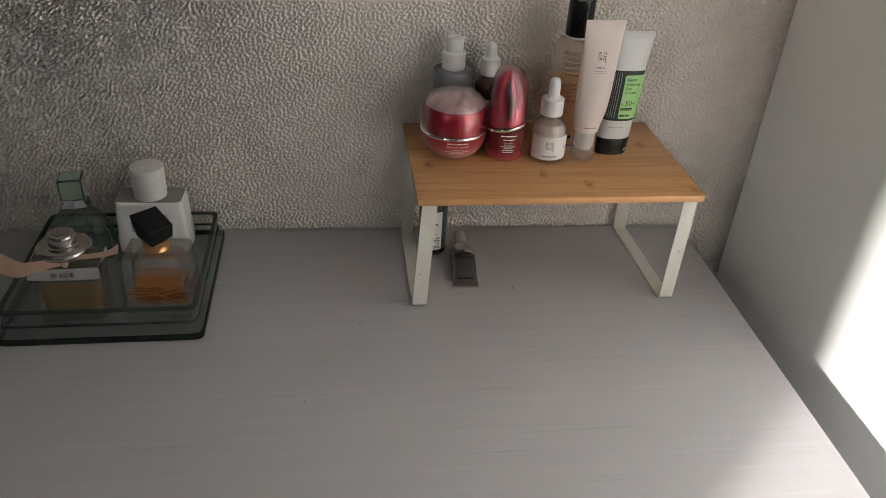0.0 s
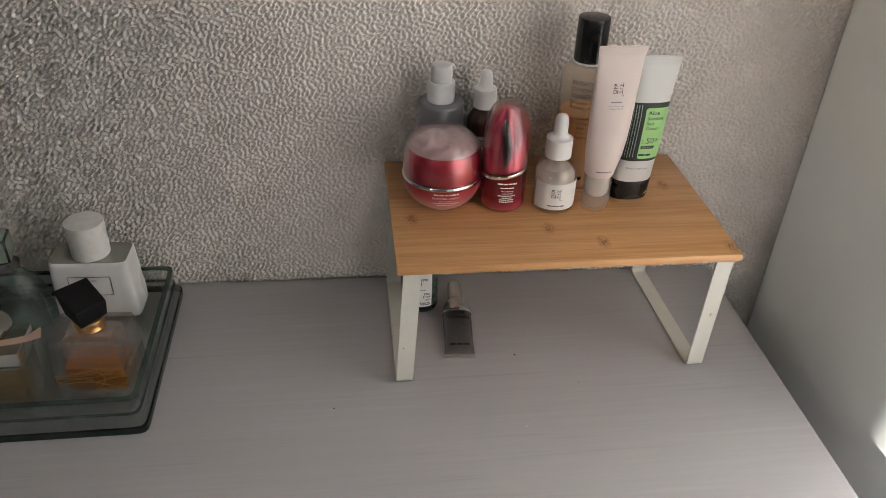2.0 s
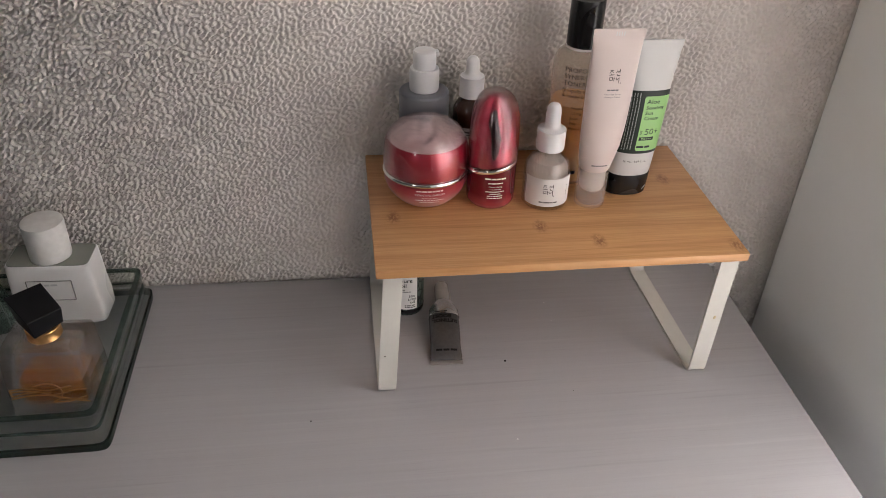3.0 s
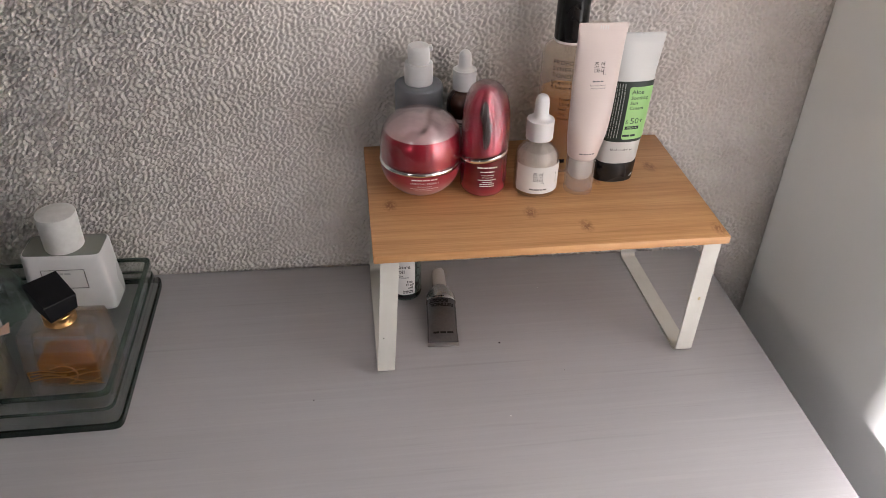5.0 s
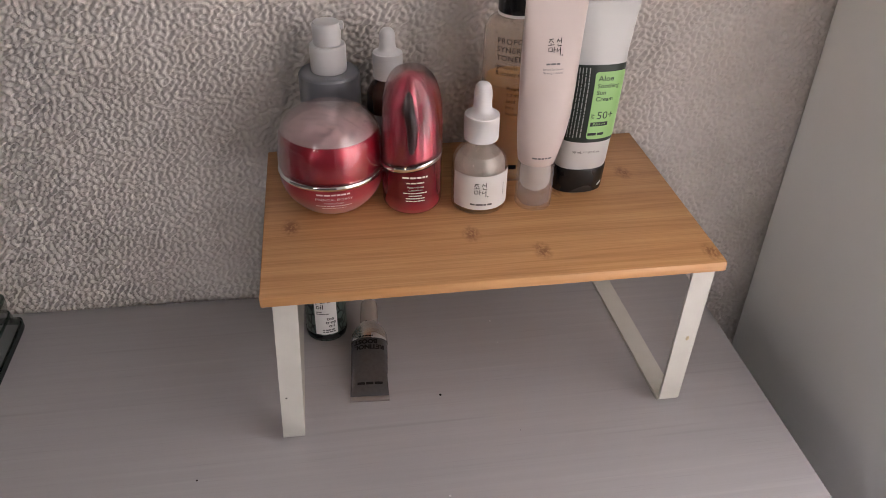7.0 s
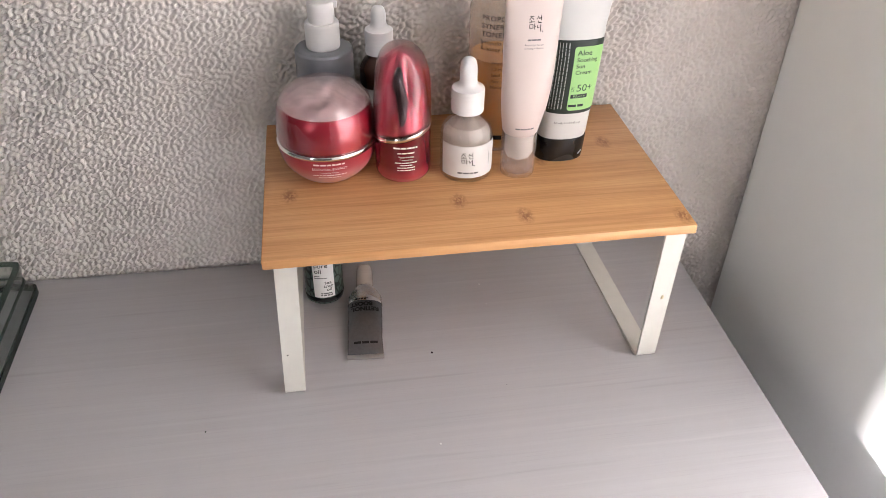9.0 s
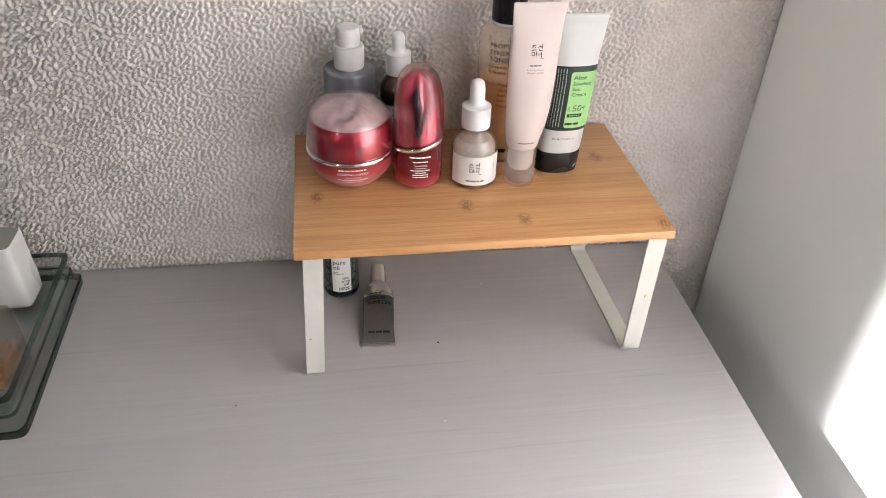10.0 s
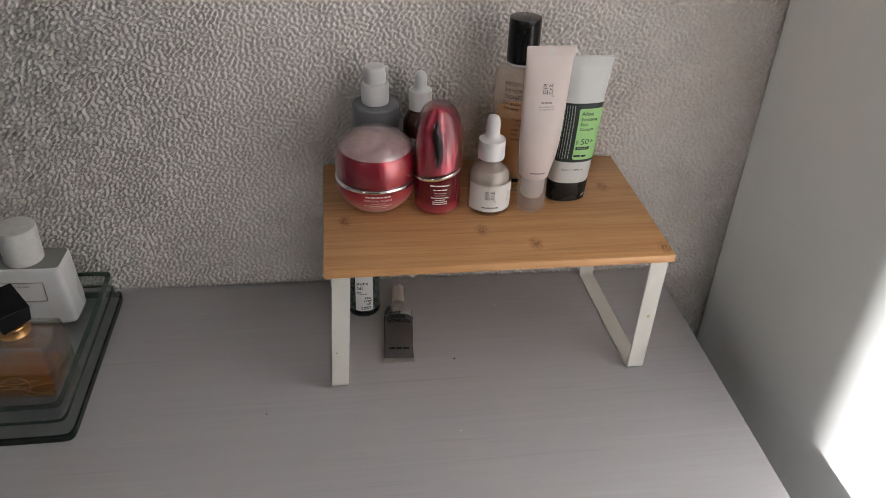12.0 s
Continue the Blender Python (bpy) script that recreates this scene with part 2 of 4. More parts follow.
def lettering(text, size, u, v, surf, align="LEFT", stretch=1.0, turn=0.0, spacing=1.0, bold=0.0):
    """Letters of the built-in font laid on a surface."""
    cu = bpy.data.curves.new("text", "FONT")
    cu.body, cu.size, cu.align_x, cu.resolution_u, cu.space_character = text, size, align, 3, spacing
    cu.offset = bold * size
    ob = new("text", cu)
    bpy.context.view_layer.update()
    me = bpy.data.meshes.new_from_object(ob.evaluated_get(bpy.context.evaluated_depsgraph_get()))
    bm = bmesh.new()
    bm.from_mesh(me)
    bpy.data.meshes.remove(me)
    bpy.data.objects.remove(ob)
    c, s = math.cos(radians(turn)), math.sin(radians(turn))
    for w in bm.verts:
        x, y = w.co.x * stretch, w.co.y
        w.co = surf(u + c * x - s * y, v + s * x + c * y)
    return bm


def stroke(points, width, surf, n=5):
    """A bar that follows a bent line on a surface."""
    bm = bmesh.new()
    pts = []
    for (a, b), (c, d) in zip(points, points[1:]):
        pts += [(a + (c - a) * k / n, b + (d - b) * k / n) for k in range(n)]
    pts.append(points[-1])
    row = []
    for k, (a, b) in enumerate(pts):
        p, q = pts[max(0, k - 1)], pts[min(len(pts) - 1, k + 1)]
        d = math.hypot(q[0] - p[0], q[1] - p[1]) or 1
        w = width / 2 * (0.65 + 0.35 * math.sin(math.pi * (k + 0.5) / len(pts)))
        nx, ny = -(q[1] - p[1]) / d * w, (q[0] - p[0]) / d * w
        row.append((bm.verts.new(surf(a + nx, b + ny)), bm.verts.new(surf(a - nx, b - ny))))
    for (a, b), (c, d) in zip(row, row[1:]):
        bm.faces.new((a, b, d, c))
    return bm


def bars(rows, u, v, height, gap, surf, align="CENTER"):
    """Rows of small bars for print too fine to read: rows hold the widths."""
    out = []
    for k, w in enumerate(rows):
        x = u - w / 2 if align == "CENTER" else u
        while w > height:
            step = min(w, height * random.uniform(1.6, 4.2))
            out.append(patch(x, x + step - height * 0.45, v - k * gap - height / 2, v - k * gap + height / 2, surf, max(2, int(step / 0.0015)), 1))
            x += step
            w -= step
    return merged(*out)


def cylinder_surf(radius, lift=0.00015):
    def surf(u, v):
        r = radius(v) if callable(radius) else radius
        return Vector(((r + lift) * math.sin(u / r), -(r + lift) * math.cos(u / r), v))
    return surf


# The room
WALL_A, WALL_B, WALL_T = 0.187, -0.0165, 0.12
DESK_Z = 0.75
H = 0.891


def stucco(nx, nz, cell):
    """Heights of a coarse rubbed plaster: short crooked ridges with pits between."""
    rng = np.random.default_rng(7)
    fx = np.fft.fftfreq(nx, cell)[:, None]
    fz = np.fft.fftfreq(nz, cell)[None, :]
    spec = np.fft.fft2(rng.standard_normal((nx, nz)))

    def band(period, wide, sx, sz, shear):
        f = np.hypot((fx + shear * fz) * sx, fz * sz)
        w = np.exp(-((f - 1 / period) / wide) ** 2)
        h = np.fft.ifft2(spec * w).real
        return h / h.std()

    big = band(0.0059, 58, 1.0, 0.75, 0.22)
    mid = band(0.0040, 80, 1.0, 0.85, 0.05)
    low = band(0.06, 12, 1, 1, 0)
    fine = band(0.0024, 120, 1, 1, 0)
    h = np.tanh(1.7 * (0.75 * big + 0.5 * mid) + 0.5) + 0.07 * fine + 0.2 * low
    return h / np.abs(h).max()


def grid_mesh(name, xs, zs, ys, mat):
    nx, nz = len(xs), len(zs)
    co = np.empty((nx, nz, 3), np.float32)
    co[..., 0], co[..., 1], co[..., 2] = xs[:, None], ys, zs[None, :]
    idx = np.arange(nx * nz).reshape(nx, nz)
    quads = np.stack([idx[:-1, :-1], idx[1:, :-1], idx[1:, 1:], idx[:-1, 1:]], -1).reshape(-1, 4)
    me = bpy.data.meshes.new(name)
    me.vertices.add(nx * nz)
    me.vertices.foreach_set("co", co.ravel())
    me.loops.add(quads.size)
    me.loops.foreach_set("vertex_index", quads.ravel().astype(np.int32))
    me.polygons.add(len(quads))
    me.polygons.foreach_set("loop_start", np.arange(0, quads.size, 4, dtype=np.int32))
    me.update(calc_edges=True)
    me.polygons.foreach_set("use_smooth", [True] * len(quads))
    me.materials.append(mat)
    return new(name, me)


CELL = 0.0009
sx = np.arange(-0.50, 0.4380, CELL)
sz = np.arange(0.64, 1.10, CELL)
# relief deepened away from the corner, imitating the contrast of raking light there
relief = stucco(len(sx), len(sz), CELL) * (0.0021 + 0.0056 * np.clip((-0.06 - sx) / 0.30, 0, 1))[:, None]
wall = grid_mesh("wall_north", sx, sz, WALL_A + WALL_B * sx[:, None] - relief, M_STUCCO)
tagged(wall, "greyish white wall with coarse stucco plaster", "wall", kind="structure")
bm = merged(
    box(ROOM_L - WALL_T, ROOM_R + WALL_T, 0.200, 0.32, 0.0, ROOM_TOP),
    box(ROOM_L - WALL_T, -0.50, 0.194, 0.2, 0.0, ROOM_TOP), box(0.4380, ROOM_R + WALL_T, 0.181, 0.2, 0.0, ROOM_TOP),
    box(ROOM_R + WALL_T - 0.008, ROOM_R + WALL_T, 0.172, 0.181, 0.0, ROOM_TOP),
    box(-0.50, 0.4380, 0.186, 0.2, 1.10, ROOM_TOP), box(-0.50, 0.4380, 0.186, 0.2, 0.0, 0.64))
tagged(put("wall_north_core", bm, M_STUCCO, smooth=False), "plain body of the stucco wall", "wall", kind="structure")

# Unseen wall, added: its deep opening holds window light back from the left
bm = merged(
    box(ROOM_L - REVEAL, ROOM_L, WIN_Y1, 0.194, 0, ROOM_TOP), box(ROOM_L - REVEAL, ROOM_L, ROOM_F, WIN_Y0, 0, ROOM_TOP),
    box(ROOM_L - REVEAL, ROOM_L, WIN_Y0, WIN_Y1, 0, WIN_Z0), box(ROOM_L - REVEAL, ROOM_L, WIN_Y0, WIN_Y1, WIN_Z1, ROOM_TOP))
tagged(put("wall_west", bm, M_UNSEENWALL, smooth=False), "unseen dark wall whose deep window opening shapes the light", "wall", kind="structure")
tagged(put("wall_east", box(ROOM_R, ROOM_R + WALL_T, ROOM_F, 0.172, 0, ROOM_TOP), M_WARD, smooth=False), "smooth white side wall lit by the sun", "wall", kind="structure")
# Back wall, floor and ceiling are unseen, added dark to limit frontal bounce
tagged(put("wall_south", box(ROOM_L - WALL_T, ROOM_R + WALL_T, ROOM_F - WALL_T, ROOM_F, 0, ROOM_TOP), M_UNSEENWALL, smooth=False), "unseen dark wall added to cut bounced light", "wall", kind="structure")
tagged(put("floor", box(ROOM_L - WALL_T, ROOM_R + WALL_T, ROOM_F - WALL_T, 0.32, -0.1, 0), M_FLOOR, smooth=False), "unseen dark brown floor added to cut bounced light", "floor", kind="structure")
tagged(put("ceiling", box(ROOM_L - WALL_T, ROOM_R + WALL_T, ROOM_F - WALL_T, 0.32, ROOM_TOP, ROOM_TOP + 0.1), M_CEIL, smooth=False), "unseen ceiling, darkened to cut bounced light", "ceiling", kind="structure")

# Desk: its back edge follows the wall
desk = thing("desk", "pale grey wood-grain desk against the wall", "desk", pose(0, 0, 0))
bm = box(-0.95, 0.3615, -0.36, 0.1825, DESK_Z - 0.028, DESK_Z, 0.0012, 2)
for v in bm.verts:
    if v.co.y > 0:
        v.co.y += -0.0165 * v.co.x
    v.co.x += 0.010 * (v.co.y - 0.05) * (v.co.x > 0)
part("desk_top", bm, M_DESK, desk)
part("side_panel", box(0.325, 0.343, -0.33, 0.165, 0, DESK_Z - 0.028, 0.0008), M_DESK, desk)
part("side_panel", box(-0.93, -0.912, -0.33, 0.165, 0, DESK_Z - 0.028, 0.0008), M_DESK, desk)
part("back_panel", box(-0.912, 0.325, 0.13, 0.148, 0.35, DESK_Z - 0.028), M_DESK, desk)


# Bamboo riser shelf on two bent steel loops
def make_shelf():
    sh = thing("shelf_riser", "small bamboo riser shelf with white steel strap legs on the desk", "shelf", pose(0, 0, DESK_Z))
    top = H - DESK_Z
    part("shelf_board", box(0, 0.2905, 0, 0.1815, top - 0.0074, top, 0.0010, 2), M_BAMBOO, sh, "honey coloured bamboo board with knots")
    # one closed strap loop, seen from the side: (y, z) outline with rounded bends
    t, w = 0.0022, 0.0150

    def loop_outline(inset):
        y0, y1, z0, z1, r, lean = 0.0165 + inset, 0.171 - inset, inset, top - 0.0076 - inset, 0.006 - inset * 0.9, 0.006
        pts = []
        for cy, cz, a0 in ((y0 + r, z0 + r, 180), (y1 - r, z0 + r, 270), (y1 - r, z1 - r, 0), (y0 + r, z1 - r, 90)):
            for k in range(7):
                a = radians(a0 + 15 * k)
                y, z = cy + r * math.cos(a), cz + r * math.sin(a)
                pts.append((y - lean * z / top * (1 if y < 0.1 else -1), z))
        return pts

    for x0, lean_x, skew in ((0.0005, 0.0060, 0.0), (0.2765, -0.0015, -0.026)):
        bm = bmesh.new()
        outer, inner = loop_outline(0), loop_outline(t)
        vs = [[bm.verts.new((x + lean_x * z / top + skew * (y - 0.0165), y, z)) for y, z in ring] for ring in (outer, inner) for x in (x0, x0 + w)]
        n = len(outer)
        for k in range(n):
            m = (k + 1) % n
            bm.faces.new((vs[0][k], vs[0][m], vs[1][m], vs[1][k]))
            bm.faces.new((vs[2][k], vs[3][k], vs[3][m], vs[2][m]))
            bm.faces.new((vs[0][k], vs[2][k], vs[2][m], vs[0][m]))
            bm.faces.new((vs[1][k], vs[1][m], vs[3][m], vs[3][k]))
        part("leg", bm, M_STEEL, sh, "white painted steel strap loop")
    part("scuff", moved(lathe([(0, 0), (0.0007, 0.0), (0.0005, 0.0002), (0, 0.0003)], 8), pose(0.0065, 0.0141, 0.0440, 90)), M_SCUFF, sh, "dark speck on the leg")
    part("scuff", moved(loft([(0, 0.0013, 0.0020, 2.2, 0, 0), (0.00025, 0.0009, 0.0015, 2.2, 0, 0)], 12), pose(0.2845, 0.0132, 0.0660, 90)), M_STAIN, sh, "yellowish stain on the leg")
    return sh


M_SCUFF = material("dark_scuff", (0.03, 0.025, 0.02), 0.6)
M_STAIN = material("yellow_stain", (0.62, 0.52, 0.33), 0.6)
make_shelf()


# Materials of the bottles
M_WHITE = grained(material("white_plastic", (0.74, 0.73, 0.725), 0.35), (0.71, 0.70, 0.695), (0.755, 0.745, 0.74), 120, 0.3, 0.42)
M_BLACK = grained(material("black_plastic", (0.012, 0.012, 0.012), 0.22), (0.010, 0.010, 0.010), (0.018, 0.017, 0.017), 90, 0.16, 0.3)
M_SILVER = material("chrome", (0.86, 0.84, 0.82), 0.12, metal=1.0)
M_CLEAR = glass("clear_acrylic", (0.99, 0.955, 0.96), 0.02, refract=0.35, gloss=0.95, fall=2.2)
M_GLASS = glass("clear_glass", (0.985, 0.982, 0.978), 0.015, refract=0.12)
M_THICKGLASS = glass("thick_clear_glass", (0.975, 0.975, 0.965), 0.008, refract=0.30, gloss=0.95, fall=2.6)
M_FROST = glass("frosted_plastic", (0.96, 0.945, 0.935), 0.25, frost=0.16)
M_REDMETAL = material("red_metallic_lacquer", (0.56, 0.030, 0.060), 0.27, metal=0.5, coat=0.6)
M_ROSE = material("rose_metallic_lacquer", (0.64, 0.065, 0.12), 0.20, metal=0.6, coat=0.8)
M_PUMP = material("dark_red_pump", (0.030, 0.005, 0.008), 0.3, coat=0.4)
M_PINKTOP = material("pink_inner_lid", (0.74, 0.57, 0.565), 0.22, coat=0.8)
M_INK = material("black_ink", (0.010, 0.010, 0.010), 0.75, spec=0.12)
M_GREYINK = material("grey_ink", (0.16, 0.15, 0.15), 0.5)
M_PALEINK = material("pale_pink_ink", (0.90, 0.80, 0.78), 0.4)
M_WHITEINK = material("white_ink", (0.42, 0.43, 0.41), 0.5)
M_LABEL = grained(material("white_paper_label", (0.8, 0.78, 0.75), 0.55), (0.78, 0.755, 0.73), (0.815, 0.80, 0.775), 150)
M_TUBEPINK = grained(material("pale_pink_tube", (0.76, 0.66, 0.62), 0.38), (0.63, 0.53, 0.495), (0.665, 0.57, 0.535), 35, 0.33, 0.45)
M_TUBEWHITE = grained(material("white_tube", (0.82, 0.81, 0.79), 0.33), (0.63, 0.625, 0.61), (0.66, 0.655, 0.64), 35, 0.28, 0.4)
M_DARKGREEN = material("dark_green_print", (0.018, 0.028, 0.020), 0.35)
M_LIGHTGREEN = material("light_green_print", (0.33, 0.60, 0.22), 0.38)
M_AMBER = glass("amber_liquid", (0.97, 0.76, 0.42), 0.05, refract=0.05, frost=0.70, frost_colour=(0.99, 0.60, 0.20), ior=1.2)
M_LIQUID = glass("clear_liquid", (0.99, 0.965, 0.94), 0.05, refract=0.0, frost=0.75, frost_colour=(0.99, 0.90, 0.82), ior=1.2)
M_BROWNGLASS = material("dark_brown_glass", (0.05, 0.02, 0.012), 0.08, coat=0.5)
M_BLUEGREY = grained(material("blue_grey_pearl_plastic", (0.20, 0.25, 0.31), 0.3, metal=0.35), (0.20, 0.21, 0.235), (0.245, 0.255, 0.28), 60, 0.25, 0.36)
M_ALU = grained(material("brushed_grey_foil", (0.17, 0.168, 0.17), 0.25, metal=0.6), (0.15, 0.149, 0.152), (0.185, 0.183, 0.187), 400, bump_d=0.00012)
# Paler copy of the grey foil, carrying the shoulder's highlights in its colour
M_SHOULDER = grained(material("highlight_foil", (0.55, 0.54, 0.53), 0.2, metal=0.9), (0.42, 0.41, 0.405), (0.60, 0.59, 0.58), 120, 0.14, 0.3, 0.0003)
M_CRIMP = material("bare_crimped_foil", (0.42, 0.39, 0.37), 0.45, metal=0.6)
M_CAPGREY = material("warm_grey_cap", (0.60, 0.55, 0.50), 0.22, metal=0.6)


def gradient(name, stops, rough, trans=0.0, coat=0.5, sub=0.0):
    """A lacquer that changes its colour with height, as dyed glass does."""
    m = material(name, (0.5, 0.1, 0.1), rough, trans=trans, coat=coat)
    c = m.node_tree.nodes.new("ShaderNodeTexCoord")
    s = m.node_tree.nodes.new("ShaderNodeSeparateXYZ")
    wire(m, c.outputs["Object"], s.inputs[0])
    r = m.node_tree.nodes.new("ShaderNodeMapRange")
    r.inputs["From Min"].default_value, r.inputs["From Max"].default_value = stops[0][0], stops[-1][0]
    wire(m, s.outputs["Z"], r.inputs["Value"])
    lo, hi = stops[0][0], stops[-1][0]
    wire(m, ramp(m, r.outputs[0], [((z - lo) / (hi - lo), k) for z, k in stops]), shader(m).inputs["Base Color"])
    if sub:
        shader(m).inputs["Subsurface Weight"].default_value = sub
        shader(m).inputs["Subsurface Radius"].default_value = (0.006, 0.002, 0.002)
        shader(m).inputs["Subsurface Scale"].default_value = 1.0
    return m


M_JARGLASS = gradient("red_to_pink_frosted_glass", [(0.0, (0.68, 0.42, 0.40)), (0.010, (0.62, 0.27, 0.27)), (0.019, (0.45, 0.07, 0.085)), (0.028, (0.30, 0.014, 0.030))], 0.28, sub=0.15)
M_SERUMGLASS = gradient("deep_red_glass", [(0.0, (0.55, 0.17, 0.17)), (0.006, (0.36, 0.04, 0.055)), (0.014, (0.17, 0.008, 0.018)), (0.036, (0.11, 0.004, 0.010))], 0.12, coat=0.8)


def smooth_profile(points, n=6):
    """Rounds a (radius, z) outline with a Catmull-Rom curve."""
    out = []
    for k in range(len(points) - 1):
        p0, p1, p2, p3 = points[max(0, k - 1)], points[k], points[k + 1], points[min(len(points) - 1, k + 2)]
        for j in range(n):
            t = j / n
            out.append(tuple(max(0.0, 0.5 * (2 * b + (c - a) * t + (2 * a - 5 * b + 4 * c - d) * t * t + (3 * b - a - 3 * c + d) * t ** 3)) if i == 0 else
                             0.5 * (2 * b + (c - a) * t + (2 * a - 5 * b + 4 * c - d) * t * t + (3 * b - a - 3 * c + d) * t ** 3)
                             for i, (a, b, c, d) in enumerate(zip(p0, p1, p2, p3))))
    out.append(points[-1])
    return out


def sheared(bm, slope, z0, z1):
    """Tips the rim between two heights sideways."""
    for v in bm.verts:
        f = min(1, max(0, (v.co.z - z0) / (z1 - z0))) if z1 != z0 else 1
        v.co.z += slope * v.co.x * f
    return bm


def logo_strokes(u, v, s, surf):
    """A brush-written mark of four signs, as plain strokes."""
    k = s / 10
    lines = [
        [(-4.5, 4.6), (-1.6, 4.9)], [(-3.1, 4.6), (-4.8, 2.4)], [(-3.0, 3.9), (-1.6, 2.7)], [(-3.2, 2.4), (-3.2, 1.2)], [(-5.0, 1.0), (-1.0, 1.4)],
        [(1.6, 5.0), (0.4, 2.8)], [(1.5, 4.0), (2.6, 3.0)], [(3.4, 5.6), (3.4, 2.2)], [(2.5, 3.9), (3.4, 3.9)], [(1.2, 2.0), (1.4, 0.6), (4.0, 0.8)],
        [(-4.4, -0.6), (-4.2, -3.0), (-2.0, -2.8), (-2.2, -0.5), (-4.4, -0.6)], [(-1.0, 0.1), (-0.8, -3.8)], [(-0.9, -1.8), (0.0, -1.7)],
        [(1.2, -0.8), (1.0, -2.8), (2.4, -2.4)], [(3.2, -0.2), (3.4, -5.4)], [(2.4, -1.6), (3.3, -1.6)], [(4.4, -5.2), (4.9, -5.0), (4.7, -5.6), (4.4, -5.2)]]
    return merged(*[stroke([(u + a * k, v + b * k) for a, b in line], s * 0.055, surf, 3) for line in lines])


# Cream jar
def make_jar(x, y):
    jar = thing("cream_jar", "red and pink glass cream jar with a clear domed lid", "cosmetic jar", pose(x, y, H))
    prof = smooth_profile([(0, 0), (0.016, 0.0), (0.021, 0.0012), (0.0265, 0.006), (0.0315, 0.0125), (0.0343, 0.020), (0.0350, 0.0265)], 5)
    body = part("jar_body", lathe(prof + [(0.0300, 0.0268), (0, 0.0268)], 64), M_JARGLASS, jar, "frosted red glass fading to pale pink")
    part("ring", lathe(smooth_profile([(0.0345, 0.0266), (0.0354, 0.0272), (0.0357, 0.0284), (0.0352, 0.0298), (0.0343, 0.0302)], 4), 64), M_SILVER, jar, "thin silver ring")
    lid = part("lid", lathe(smooth_profile([(0.0334, 0.0303), (0.0344, 0.0306), (0.0352, 0.033), (0.0350, 0.040), (0.0344, 0.0475), (0.0326, 0.0560), (0.0280, 0.0630), (0.0200, 0.0680), (0.009, 0.0702), (0, 0.0708)], 5)
                + smooth_profile([(0, 0.0680), (0.009, 0.0672), (0.0190, 0.0656), (0.0266, 0.0612), (0.0311, 0.0545), (0.0327, 0.0460), (0.0334, 0.0375), (0.0334, 0.0303)], 5), 64), M_CLEAR, jar, "clear acrylic dome")
    part("lid_band", lathe([(0.0325, 0.0304), (0.0326, 0.0400), (0.0321, 0.0465), (0.0306, 0.0530), (0.0292, 0.0547), (0, 0.0535)], 64), M_REDMETAL, lid, "shiny red metallic band")
    bm = lathe(smooth_profile([(0.0294, 0.0547), (0.0262, 0.0575), (0.0205, 0.0590), (0.0140, 0.0600), (0.0085, 0.0612), (0.0045, 0.0630), (0, 0.0636)], 5), 64)
    for v in bm.verts:
        r = math.hypot(v.co.x, v.co.y)
        if r < 0.029:
            v.co.z += 0.0055 * noise.noise(v.co * 120) * min(1, r / 0.008) * min(1, (0.030 - r) / 0.006)
    part("lid_inner_top", bm, M_PINKTOP, lid, "pale pink inner top")

    def radius(v):
        pts = [(0.0, 0.019), (0.0012, 0.021), (0.006, 0.0265), (0.0125, 0.0315), (0.020, 0.0343), (0.0265, 0.0350)]
        for (a, r0), (b, r1) in zip(pts, pts[1:]):
            if v <= b:
                return r0 + (r1 - r0) * (v - a) / (b - a)
        return 0.035
    s = cylinder_surf(radius, 0.0004)
    part("brand_mark", bars([0.0225], 0, 0.0242, 0.0013, 0.003, s), M_PALEINK, jar, "pale pink mark bar")
    part("lettering", merged(lettering("ESSENTIAL ENERGY", 0.0027, 0, 0.0196, s, "CENTER", 1.05), lettering("Hydrating Cream", 0.0018, 0, 0.0166, s, "CENTER")), M_PALEINK, jar)
    part("fine_print", bars([0.024, 0.016], 0, 0.0146, 0.0008, 0.0023, s), M_PALEINK, jar)
    return jar


